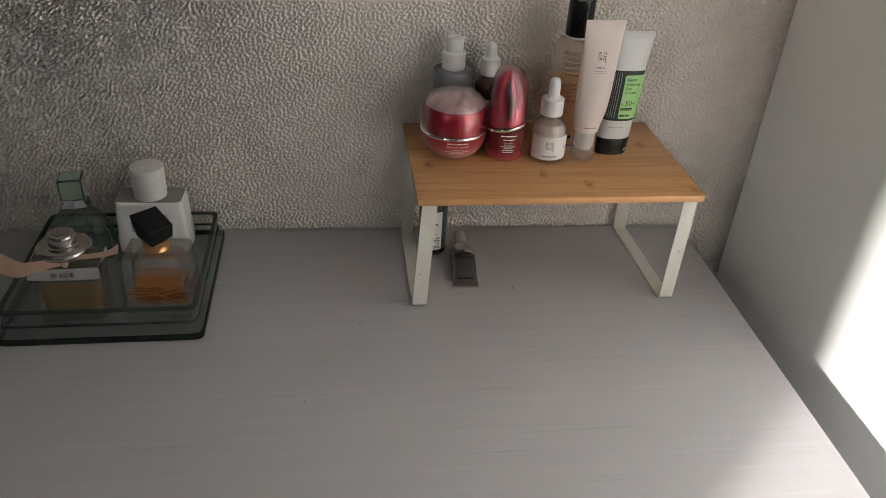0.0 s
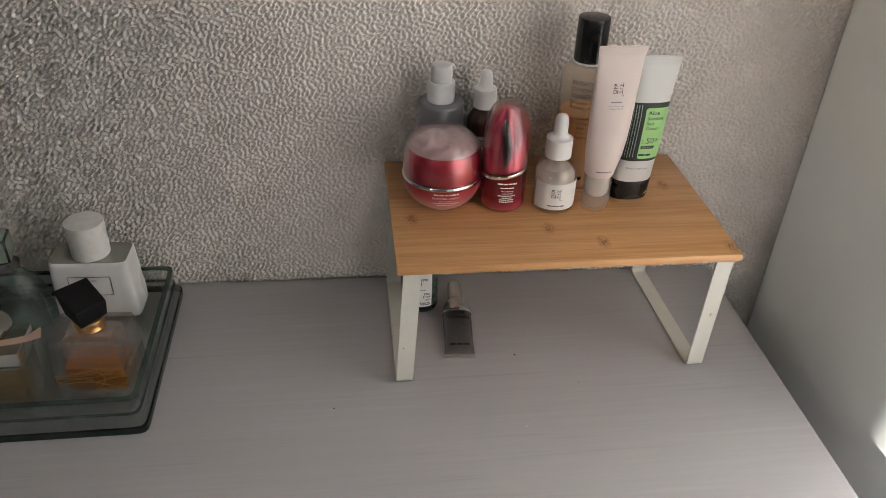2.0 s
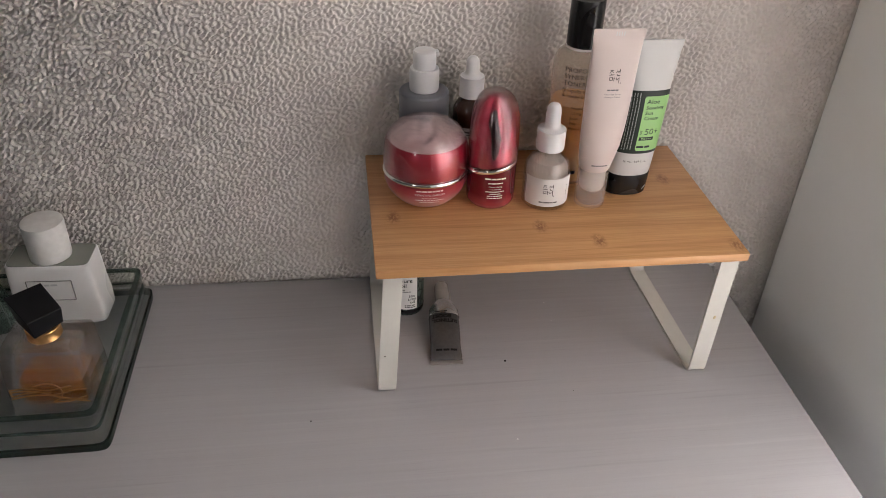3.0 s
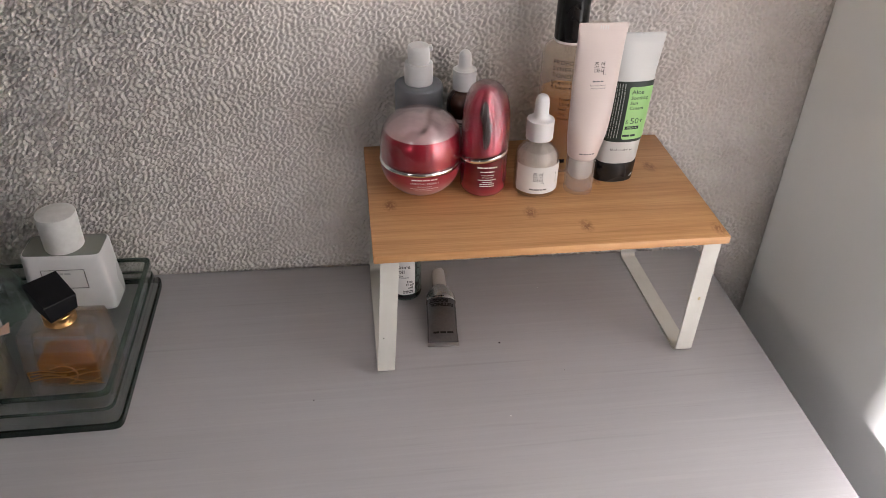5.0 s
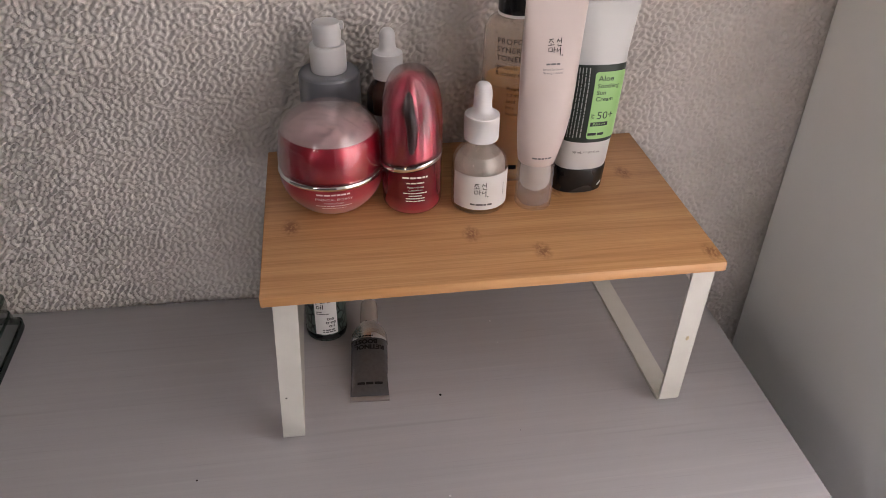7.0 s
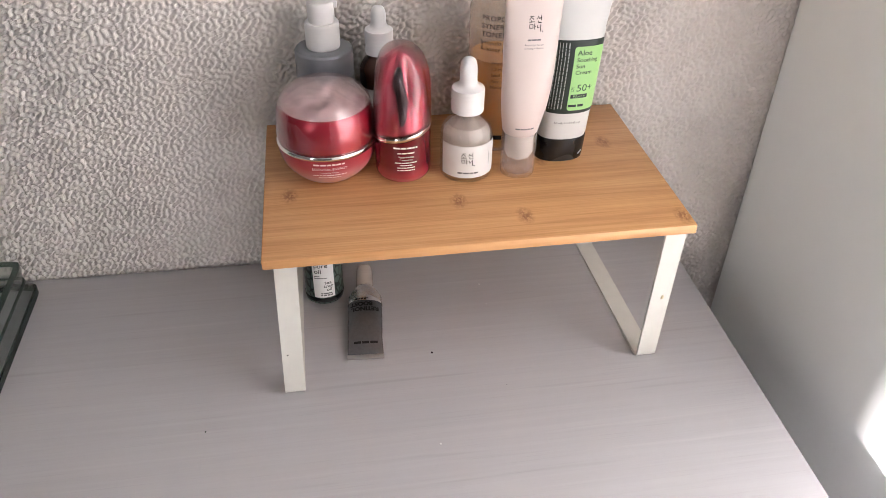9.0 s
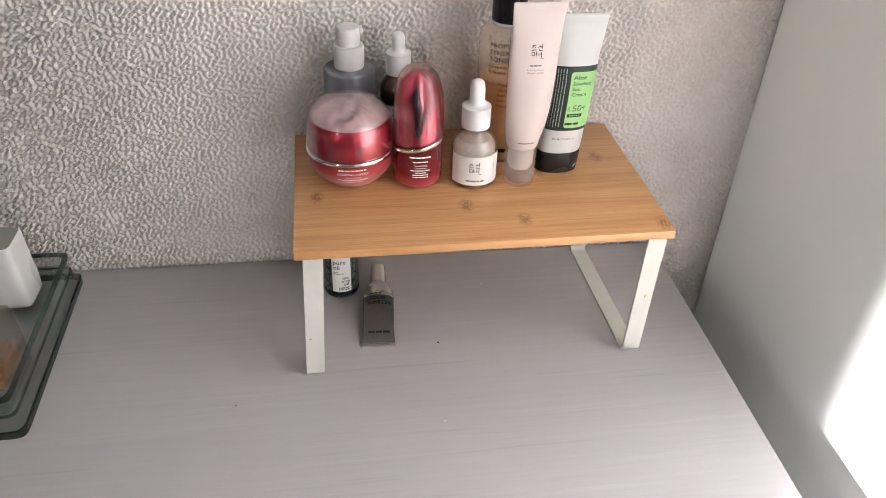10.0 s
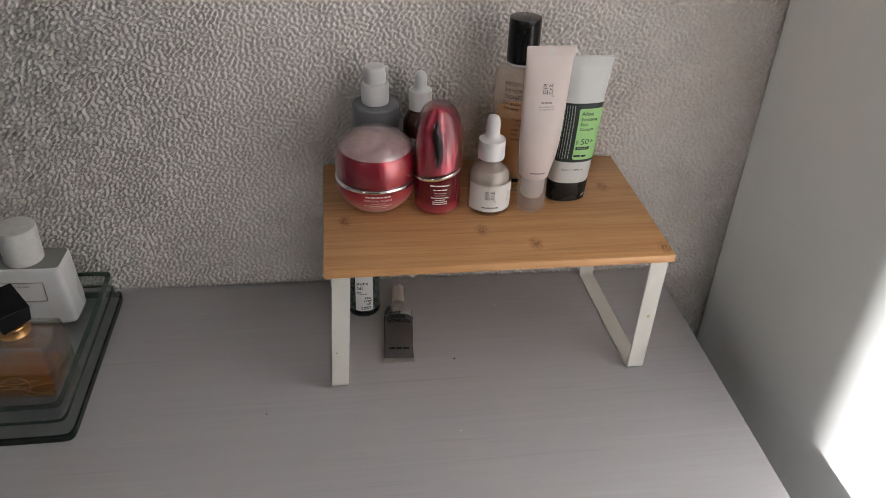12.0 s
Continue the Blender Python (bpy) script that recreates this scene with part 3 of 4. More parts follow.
# Serum bottle with a domed cap
def make_serum(x, y):
    bot = thing("serum_bottle", "deep red glass serum bottle with a clear domed cap", "serum bottle", pose(x, y, H))
    slope, zc = 0.19, 0.033
    prof = smooth_profile([(0, 0.0), (0.013, 0.0), (0.0175, 0.0010), (0.0199, 0.0045), (0.0203, 0.010), (0.0203, 0.020), (0.0203, 0.0350)], 5)
    part("bottle_body", sheared(lathe(prof + [(0.0170, 0.0353), (0, 0.0353)], 56), slope, 0.012, 0.0350), M_SERUMGLASS, bot, "dark red glass, paler at the foot")
    ring = lathe(smooth_profile([(0.0198, 0.0352), (0.0205, 0.0357), (0.0206, 0.0375), (0.0203, 0.0385)], 4), 56)
    part("ring", sheared(ring, slope, 0, 0.001), M_SILVER, bot, "slanted silver ring")
    cap = sheared(lathe(smooth_profile([(0.0188, 0.0387), (0.0203, 0.0390), (0.0204, 0.048), (0.0200, 0.064), (0.0186, 0.0785), (0.0152, 0.0905), (0.0098, 0.0975), (0.004, 0.0998), (0, 0.1000)], 5)
                  + smooth_profile([(0, 0.0962), (0.004, 0.0955), (0.0088, 0.0925), (0.0132, 0.0855), (0.0166, 0.0745), (0.0183, 0.060), (0.0188, 0.046), (0.0188, 0.0387)], 5), 56), slope, 0.06, 0.0390)
    for v in cap.verts:
        a, rise = math.atan2(v.co.y, v.co.x), min(1, max(0, (v.co.z - 0.045) / 0.03))
        k = 1 + 0.035 * rise * math.cos(7 * a + 0.5)
        v.co.x *= k
        v.co.y *= k
    cap_ob = part("cap", cap, M_CLEAR, bot, "clear fluted acrylic dome")
    core = loft([(0.0388, 0.0182, 0.0182, 2, 0, 0), (0.050, 0.0182, 0.0181, 2, 0, 0), (0.064, 0.0178, 0.0176, 2, -0.0003, 0), (0.076, 0.0156, 0.0152, 2.1, -0.0006, 0), (0.085, 0.0118, 0.0112, 2.1, -0.001, 0), (0.0905, 0.0070, 0.0066, 2.1, -0.0012, 0), (0.0930, 0.0015, 0.0015, 2, -0.0012, 0)], 40)
    for v in core.verts:
        a = math.atan2(v.co.y, v.co.x)
        f = 0.91 - 0.20 * max(0, math.cos(6 * a + 0.6)) * min(1, max(0, (v.co.z - 0.038) / 0.02))
        v.co.x *= f
        v.co.y *= f
    part("cap_core", sheared(core, slope, 0.06, 0.0390), M_ROSE, cap_ob, "folded red metallic inner cap")
    pump = moved(loft([(0.046, 0.0012, 0.0010, 2, 0.0014, 0.0002), (0.052, 0.0026, 0.0016, 2, 0.0012, 0), (0.064, 0.0034, 0.0020, 2, 0.0002, 0.0006), (0.076, 0.0036, 0.0022, 2, -0.0006, 0.0026), (0.083, 0.0026, 0.0018, 2, -0.0008, 0.0052), (0.086, 0.0008, 0.0008, 2, -0.0008, 0.0068)], 20), pose(-0.0022, -0.0160, 0))
    for v in pump.verts:
        v.co.x += 0.0010 * math.sin(v.co.z * 230) + 0.0009 * noise.noise(v.co * 220)
    part("pump", pump, M_PUMP, cap_ob, "dark pump seen inside the cap")
    s = cylinder_surf(0.0203, 0.0004)
    part("brand_mark", bars([0.0175], 0, 0.0305, 0.0013, 0.003, s), M_PALEINK, bot, "pale pink mark bar")
    part("lettering", merged(bars([0.0125], 0, 0.0265, 0.0010, 0.002, s), *[lettering(t, 0.0018, 0, z, s, "CENTER") for t, z in (("Power Infusing", 0.0228), ("Concentrate", 0.0206))]), M_PALEINK, bot)
    part("fine_print", bars([0.016, 0.009, 0.013, 0.013], 0, 0.0188, 0.0008, 0.0020, s), M_PALEINK, bot)
    return bot


def ribbed(r, z0, z1, n=44, depth=0.0003, top_r=None):
    """A ribbed screw collar."""
    bm = bmesh.new()
    rings = []
    for z, k, rib in ((z0, 0.97, 0), (z0 + 0.0006, 1, 0), (z0 + 0.001, 1, 1), (z1 - 0.0016, 1, 1), (z1 - 0.001, 1, 0), (z1 - 0.0003, 0.98, 0), (z1, 0.93, 0)):
        rings.append([bm.verts.new(((r * k - depth * rib * (j % 2)) * math.cos(math.pi * j / n), (r * k - depth * rib * (j % 2)) * math.sin(math.pi * j / n), z)) for j in range(2 * n)])
    for a, b in zip(rings, rings[1:]):
        for j in range(2 * n):
            m = (j + 1) % (2 * n)
            bm.faces.new((a[j], a[m], b[m], b[j]))
    bm.faces.new(rings[0][::-1])
    bm.faces.new(rings[-1])
    return bm


# Clear dropper bottle with a white label
def make_dropper(x, y):
    bot = thing("dropper_bottle", "clear glass dropper bottle with white label and bulb", "dropper bottle", pose(x, y, H))
    outer = smooth_profile([(0.0155, 0.0), (0.0182, 0.0010), (0.0190, 0.0035), (0.0190, 0.018), (0.0190, 0.0300), (0.0178, 0.0365), (0.0145, 0.0415), (0.0112, 0.0445), (0.0102, 0.0475), (0.0102, 0.0515)], 4)
    inner = smooth_profile([(0.0086, 0.0515), (0.0086, 0.0475), (0.0098, 0.0445), (0.0132, 0.0405), (0.0163, 0.0358), (0.0174, 0.0300), (0.0174, 0.006), (0.0160, 0.0036), (0, 0.0032)], 4)
    vessel = part("bottle_body", lathe([(0, 0.0)] + outer + inner, 48), M_GLASS, bot, "clear glass")
    part("serum", lathe(smooth_profile([(0, 0.0035), (0.0156, 0.0039), (0.0171, 0.0065), (0.0172, 0.018), (0.0172, 0.0300), (0.0163, 0.0355), (0.0132, 0.0400)], 3) + [(0, 0.0402)], 40), M_LIQUID, vessel, "clear serum inside")
    part("pipette", lathe([(0, 0.006), (0.0012, 0.007), (0.0030, 0.012), (0.0032, 0.0495), (0, 0.0495)], 20), M_GLASS, bot)
    cap = part("collar", ribbed(0.0116, 0.0500, 0.0675), M_WHITE, bot, "white ribbed collar")
    part("rubber_bulb", lathe(smooth_profile([(0.0100, 0.0676), (0.0075, 0.0690), (0.0062, 0.0720), (0.0060, 0.0780), (0.0058, 0.0830), (0.0047, 0.0870), (0.0025, 0.0888), (0, 0.0892)], 4), 32), M_WHITE, cap, "white rubber bulb")
    s = cylinder_surf(0.0190, 0.00022)
    s2 = cylinder_surf(0.0190, 0.00042)
    part("label_sheet", patch(-0.0235, 0.0235, 0.0050, 0.0305, s, 40, 4), M_LABEL, bot, "white paper label")
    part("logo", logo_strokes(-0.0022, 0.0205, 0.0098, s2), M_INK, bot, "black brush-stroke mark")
    part("fine_print", merged(bars([0.0165], -0.001, 0.0092, 0.0013, 0.002, s2), bars([0.0012] * 7, 0.0152, 0.0225, 0.0006, 0.0014, s2)), M_GREYINK, bot)
    return bot


# Pale pink tube standing on its frosted cap
def make_eye_tube(x, y):
    tube = thing("cream_tube", "pale pink cream tube standing on its frosted cap", "cosmetic tube", pose(x, y, H), group="tubes on the shelf")
    cap = part("cap", lathe(smooth_profile([(0.0118, 0.0), (0.0124, 0.0006), (0.0126, 0.004), (0.0126, 0.020), (0.0125, 0.0335)], 3) + [(0.0112, 0.0338), (0.0108, 0.030), (0.0110, 0.004), (0.0100, 0.0022), (0, 0.0022)], 40), M_FROST, tube, "translucent frosted cap")
    part("nozzle", lathe([(0, 0.0125), (0.0062, 0.0125), (0.0085, 0.0140), (0.0104, 0.0175), (0.0104, 0.0325), (0.0090, 0.0337), (0, 0.0337)], 36), M_WHITE, cap, "white nozzle inside the cap")
    secs = [(0.0340, 0.0122, 0.0122, 2, 0, 0), (0.0352, 0.0128, 0.0126, 2, 0, 0), (0.0380, 0.0133, 0.0126, 2, 0.0002, 0), (0.0450, 0.0148, 0.0120, 2, 0.0008, 0), (0.0540, 0.0164, 0.0112, 2, 0.0016, 0), (0.0660, 0.0175, 0.0103, 2.05, 0.0022, 0), (0.0800, 0.0181, 0.0092, 2.1, 0.0026, 0),
            (0.0980, 0.0187, 0.0074, 2.15, 0.0028, 0.0003), (0.1160, 0.0190, 0.0054, 2.2, 0.0032, 0.0006), (0.1310, 0.0193, 0.0032, 2.3, 0.0036, 0.0008), (0.1400, 0.0196, 0.0014, 2.6, 0.0039, 0.0008), (0.1425, 0.0200, 0.0009, 3.5, 0.0040, 0.0008), (0.1482, 0.0201, 0.0008, 5, 0.0042, 0.0008), (0.1490, 0.0197, 0.0005, 5, 0.0042, 0.0008)]
    fold = loft(secs, 56)
    part("tube_body", fold, M_TUBEPINK, tube, "soft pale pink plastic")

    def surf(u, v, lift=0.00035):
        for (a, b) in zip(secs, secs[1:]):
            if v <= b[0]:
                f = (v - a[0]) / (b[0] - a[0])
                hw, hd, p, sx, sy = [a[i] + (b[i] - a[i]) * f for i in range(1, 6)]
                break
        q = min(0.999, abs((u - 0.0) / hw))
        return Vector((u + sx, sy - hd * (1 - q ** p) ** (1 / p) - lift, v))
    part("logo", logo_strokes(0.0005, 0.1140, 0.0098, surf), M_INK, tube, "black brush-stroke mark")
    part("lettering", merged(lettering("Revive Eye Serum", 0.0018, 0.0003, 0.0995, surf, "CENTER"), lettering("Ginseng + Retinal", 0.0018, 0.0003, 0.0973, surf, "CENTER")), M_GREYINK, tube)
    part("fine_print", merged(bars([0.0095], 0.0003, 0.1034, 0.0011, 0.002, surf), bars([0.0135], 0.0, 0.0405, 0.0011, 0.002, surf)), M_GREYINK, tube)
    part("crimp_marks", merged(*[patch(-0.003 + 0.002 * k, -0.0022 + 0.002 * k, 0.1440, 0.1472, surf, 1, 1) for k in range(4)]), M_TUBEWHITE, tube)
    return tube


# White sun cream tube with a black cap and green print
def make_sun_tube(x, y):
    tube = thing("cream_tube", "white sun cream tube with green label and black cap", "cosmetic tube", pose(x, y, H), group="tubes on the shelf")
    part("cap", loft([(0, 0.0176, 0.0126, 2.3, 0, 0), (0.0008, 0.0186, 0.0136, 2.3, 0, 0), (0.0050, 0.0189, 0.0139, 2.3, 0.0002, 0), (0.0180, 0.0190, 0.0139, 2.3, 0.0010, 0), (0.0190, 0.0187, 0.0136, 2.3, 0.0011, 0)], 48), M_BLACK, tube, "glossy black flip cap")
    secs = [(0.0190, 0.0180, 0.0130, 2.3, 0.0011, 0), (0.0215, 0.0186, 0.0134, 2.3, 0.0013, 0), (0.0400, 0.0186, 0.0124, 2.25, 0.0030, 0.0004), (0.0600, 0.0185, 0.0108, 2.2, 0.0048, 0.0010), (0.0800, 0.0184, 0.0086, 2.2, 0.0064, 0.0016), (0.1000, 0.0192, 0.0060, 2.2, 0.0070, 0.0022), (0.1150, 0.0200, 0.0036, 2.3, 0.0082, 0.0026), (0.1230, 0.0205, 0.0018, 2.6, 0.0086, 0.0028), (0.1255, 0.0208, 0.0010, 4, 0.0088, 0.0028), (0.1312, 0.0210, 0.0009, 6, 0.0091, 0.0028), (0.1320, 0.0206, 0.0006, 6, 0.0091, 0.0028)]
    part("tube_body", loft(secs, 56), M_TUBEWHITE, tube, "glossy white plastic")

    def at_lift(lift):
        def surf(u, v):
            for (a, b) in zip(secs, secs[1:]):
                if v <= b[0]:
                    f = (v - a[0]) / (b[0] - a[0])
                    hw, hd, p, sx, sy = [a[i] + (b[i] - a[i]) * f for i in range(1, 6)]
                    break
            g = u / (hw * 1.18)
            q = math.sin(max(-1.45, min(1.45, g * 1.35))) * 0.9995
            return Vector((q * (hw + lift) + sx, sy - hd * (1 - abs(q) ** p) ** (1 / p) - lift, v))
        return surf
    s1, s2, s3 = at_lift(0.0003), at_lift(0.0005), at_lift(0.0007)
    part("label_band", patch(-0.0185, 0.0230, 0.0395, 0.0925, s1, 44, 8, 0.0015), M_DARKGREEN, tube, "dark green printed band")
    part("label_box", patch(-0.0032, 0.0205, 0.0420, 0.0880, s2, 30, 24, 0.0022), M_LIGHTGREEN, tube, "light green printed box")
    rows = [("Aloe", 0.0820, 0.0050), ("Soothing", 0.0774, 0.0040), ("Sun", 0.0730, 0.0040), ("Cream", 0.0686, 0.0040)]
    part("lettering", merged(*[lettering(t, h, -0.0014, z, s3, bold=0.012) for t, z, h in rows], lettering("50+", 0.0072, 0.0008, 0.0562, s3), lettering("SPF", 0.0026, -0.0004, 0.0562, s3, turn=90), bars([0.0108], 0.0028, 0.0456, 0.0018, 0.002, s3)), M_DARKGREEN, tube)
    part("rating_box", patch(-0.0020, 0.0090, 0.0512, 0.0540, s3, 8, 1), M_DARKGREEN, tube)
    part("rating", lettering("PA+++", 0.0027, 0.0034, 0.0517, at_lift(0.0009), "CENTER"), M_LIGHTGREEN, tube)
    side = []
    for k in range(5):
        z = 0.0914
        while z > 0.0435:
            d = random.uniform(0.0018, 0.005)
            side.append(patch(-0.0163 + 0.0023 * k, -0.0156 + 0.0023 * k, max(0.0425, z - d), z - 0.0007, s2, 1, 4))
            z -= d
    part("fine_print", merged(*side), M_WHITEINK, tube)
    part("lettering", lettering("50 mL / 1.69 fl. oz.", 0.0024, -0.0098, 0.0315, s1), M_INK, tube)
    part("smear", patch(0.0125, 0.0160, 0.0042, 0.0062, lambda u, v: Vector((u, -0.0139 * (1 - (abs(u) / 0.0189) ** 2.3) ** (1 / 2.3) - 0.0004, v + (u - 0.0125) * 0.5)), 4, 2, 0.0008), M_TUBEWHITE, tube, "smear of white cream")
    return tube


# Tall toner bottle
def make_toner(x, y):
    bot = thing("toner_bottle", "tall frosted toner bottle half full of amber liquid", "toner bottle", pose(x, y, H))
    outer = smooth_profile([(0.0185, 0.0), (0.0212, 0.0008), (0.0222, 0.0035), (0.0223, 0.020), (0.0223, 0.060), (0.0223, 0.1015), (0.0217, 0.1075), (0.0193, 0.1125), (0.0155, 0.1155), (0.0128, 0.1168)], 4) + [(0.0115, 0.1168), (0.0115, 0.1185)]
    inner = [(0.0102, 0.1185), (0.0102, 0.1155)] + smooth_profile([(0.0150, 0.1138), (0.0183, 0.1108), (0.0203, 0.1065), (0.0209, 0.1015), (0.0209, 0.060), (0.0209, 0.0045), (0.0190, 0.0025), (0, 0.0022)], 4)
    vessel = part("bottle_body", lathe([(0, 0.0)] + outer + inner, 56), glass("frosted_bottle", (0.97, 0.95, 0.93), 0.2, frost=0.20, frost_colour=(0.95, 0.88, 0.78)), bot, "translucent frosted plastic")
    part("toner", lathe(smooth_profile([(0, 0.0027), (0.0180, 0.0030), (0.0204, 0.0052), (0.0206, 0.030), (0.0206, 0.0715)], 3) + [(0, 0.0715)], 48), M_AMBER, vessel, "amber liquid")
    part("neck_ring", lathe([(0.0118, 0.1172), (0.0136, 0.1172), (0.0138, 0.1182), (0.0136, 0.1192), (0.0118, 0.1192)], 44, True), M_WHITE, bot, "thin white neck ring")
    part("cap", lathe(smooth_profile([(0.0130, 0.1194), (0.0137, 0.1200), (0.0138, 0.1300), (0.0138, 0.1440), (0.0137, 0.1555), (0.0131, 0.1570)], 4) + [(0, 0.1573)], 52), M_BLACK, bot, "glossy black screw cap")
    s = cylinder_surf(0.0223, 0.00045)
    part("lettering", merged(*[lettering(t, 0.0052, -0.0185, z, s, spacing=1.1) for t, z in (("PROPOLIS", 0.1030), ("SYNERGY", 0.0972), ("TONER", 0.0914))], lettering("(propolis extract", 0.0043, -0.0192, 0.0858, s), lettering("& honey extract)", 0.0043, -0.0188, 0.0812, s)), M_INK, bot)
    part("fine_print", merged(*[lettering(t, 0.0034, -0.0100, z, s) for t, z in (("Propolis", 0.0712), ("1.2 mg", 0.0666), ("Seed", 0.0620), ("Poly", 0.0574), ("Hyaluronic", 0.0528))]), M_INK, bot)
    part("brand_mark", bars([0.0150], -0.004, 0.0125, 0.0036, 0.004, s), M_INK, bot, "black mark bar")
    return bot


# Blue-grey pump bottle
def make_pump(x, y):
    bot = thing("pump_bottle", "blue grey pump bottle with a white pump head", "pump bottle", pose(x, y, H))
    part("bottle_body", lathe([(0, 0)] + smooth_profile([(0.0192, 0.0), (0.0210, 0.0010), (0.0214, 0.004), (0.0214, 0.035), (0.0214, 0.0690), (0.0210, 0.0730), (0.0198, 0.0748), (0.0150, 0.0752)], 4) + [(0, 0.0752)], 52), M_BLUEGREY, bot, "pearly blue grey plastic")
    part("collar", lathe([(0.0118, 0.0748)] + smooth_profile([(0.0122, 0.0756), (0.0125, 0.0780), (0.0125, 0.0860), (0.0124, 0.0925), (0.0118, 0.0942)], 4) + [(0, 0.0943)], 48), M_WHITE, bot, "white collar")
    head = merged(lathe([(0.0094, 0.0940)] + smooth_profile([(0.0096, 0.0960), (0.0097, 0.1020), (0.0096, 0.1075), (0.0088, 0.1092)], 4) + [(0, 0.1096)], 44), box(0.0060, 0.0118, -0.0036, 0.0036, 0.1040, 0.1088, 0.0012, 2))
    part("pump_head", head, M_WHITE, bot, "white pump head with a short spout")
    s = cylinder_surf(0.0214, 0.0004)
    part("brand_mark", bars([0.0245], 0.0005, 0.0615, 0.0024, 0.0025, s), M_GREYINK, bot, "black mark bar")
    return bot


# Small dark dropper bottle
def make_small_dropper(x, y):
    bot = thing("dropper_bottle", "small dark brown dropper bottle with a white bulb", "dropper bottle", pose(x, y, H))
    part("bottle_body", lathe([(0, 0)] + smooth_profile([(0.0140, 0.0), (0.0153, 0.0010), (0.0157, 0.0035), (0.0157, 0.030), (0.0157, 0.0520), (0.0148, 0.0580), (0.0120, 0.0630), (0.0095, 0.0655), (0.0090, 0.0685)], 4) + [(0, 0.0685)], 44), M_BROWNGLASS, bot, "dark brown glass")
    cap = part("collar", ribbed(0.0105, 0.0680, 0.0862, 38), M_WHITE, bot, "white ribbed collar")
    part("rubber_bulb", lathe(smooth_profile([(0.0092, 0.0863), (0.0068, 0.0880), (0.0057, 0.0910), (0.0056, 0.0960), (0.0052, 0.0995), (0.0036, 0.1022), (0.0018, 0.1031), (0, 0.1033)], 4), 30), M_WHITE, cap, "white rubber bulb")
    s = cylinder_surf(0.0157, 0.0003)
    part("label_sheet", patch(-0.018, 0.018, 0.010, 0.0440, s, 30, 2), M_LABEL, bot, "white paper label")
    part("fine_print", bars([0.014, 0.011, 0.015], 0, 0.040, 0.0013, 0.0024, cylinder_surf(0.0157, 0.0005)), M_INK, bot)
    return bot


make_jar(0.0475, 0.1055)
make_serum(0.1012, 0.0960)
make_dropper(0.1468, 0.0905)
make_eye_tube(0.1848, 0.0860)
make_sun_tube(0.2212, 0.1065)
make_toner(0.1780, 0.1365)
make_pump(0.0505, 0.1550)
make_small_dropper(0.0915, 0.1560)


# Under the shelf: dark oil bottle and a lying tube
def leaf_skin():
    m = material("dark_green_leaf_print", (0.03, 0.05, 0.04), 0.3)
    v = coords(m, (1, 1, 0.62))
    vo = node(m, "ShaderNodeTexVoronoi", Scale=210.0)
    vo.feature = "DISTANCE_TO_EDGE"
    wire(m, v, vo.inputs["Vector"])
    wire(m, ramp(m, vo.outputs["Distance"], [(0.06, (0.006, 0.008, 0.007)), (0.12, (0.075, 0.105, 0.09))]), shader(m).inputs["Base Color"])
    return m


def make_oil(x, y):
    bot = thing("oil_bottle", "small dark oil bottle with leaf print and white label", "oil bottle", pose(x, y, DESK_Z))
    part("bottle_body", lathe([(0, 0)] + smooth_profile([(0.0135, 0.0), (0.0156, 0.0008), (0.0164, 0.003), (0.0165, 0.030), (0.0165, 0.0600), (0.0152, 0.0665), (0.0115, 0.0705), (0.0095, 0.0720)], 4) + [(0, 0.0722)], 44), leaf_skin(), bot, "black glass with green leaf print")
    part("foot_band", lathe([(0.0160, 0.0012), (0.01665, 0.003), (0.01668, 0.0062), (0.0160, 0.0064)], 44), M_BLACK, bot)
    part("cap", ribbed(0.0108, 0.0720, 0.0900, 40), M_BLACK, bot, "black screw cap")
    s, s2 = cylinder_surf(0.0165, 0.0003), cylinder_surf(0.0165, 0.0005)
    part("label_sheet", patch(-0.0088, 0.0090, 0.0078, 0.0580, s, 20, 2), M_LABEL, bot, "white paper label")
    part("lettering", merged(*[lettering(t, h, u, z, s2, bold=0.008) for t, h, u, z in (("pure", 0.0062, -0.0074, 0.0400), ("oil", 0.0062, -0.0074, 0.0342), ("tea", 0.0048, 0.0005, 0.0225), ("tree", 0.0048, -0.0004, 0.0188), ("oil", 0.0048, 0.0018, 0.0151))]), M_INK, bot)
    part("fine_print", merged(bars([0.005, 0.011], -0.0074, 0.0310, 0.0009, 0.002, s2, "LEFT"), bars([0.0105, 0.0105], 0.0022, 0.0125, 0.0013, 0.0021, s2)), M_GREYINK, bot)
    return bot


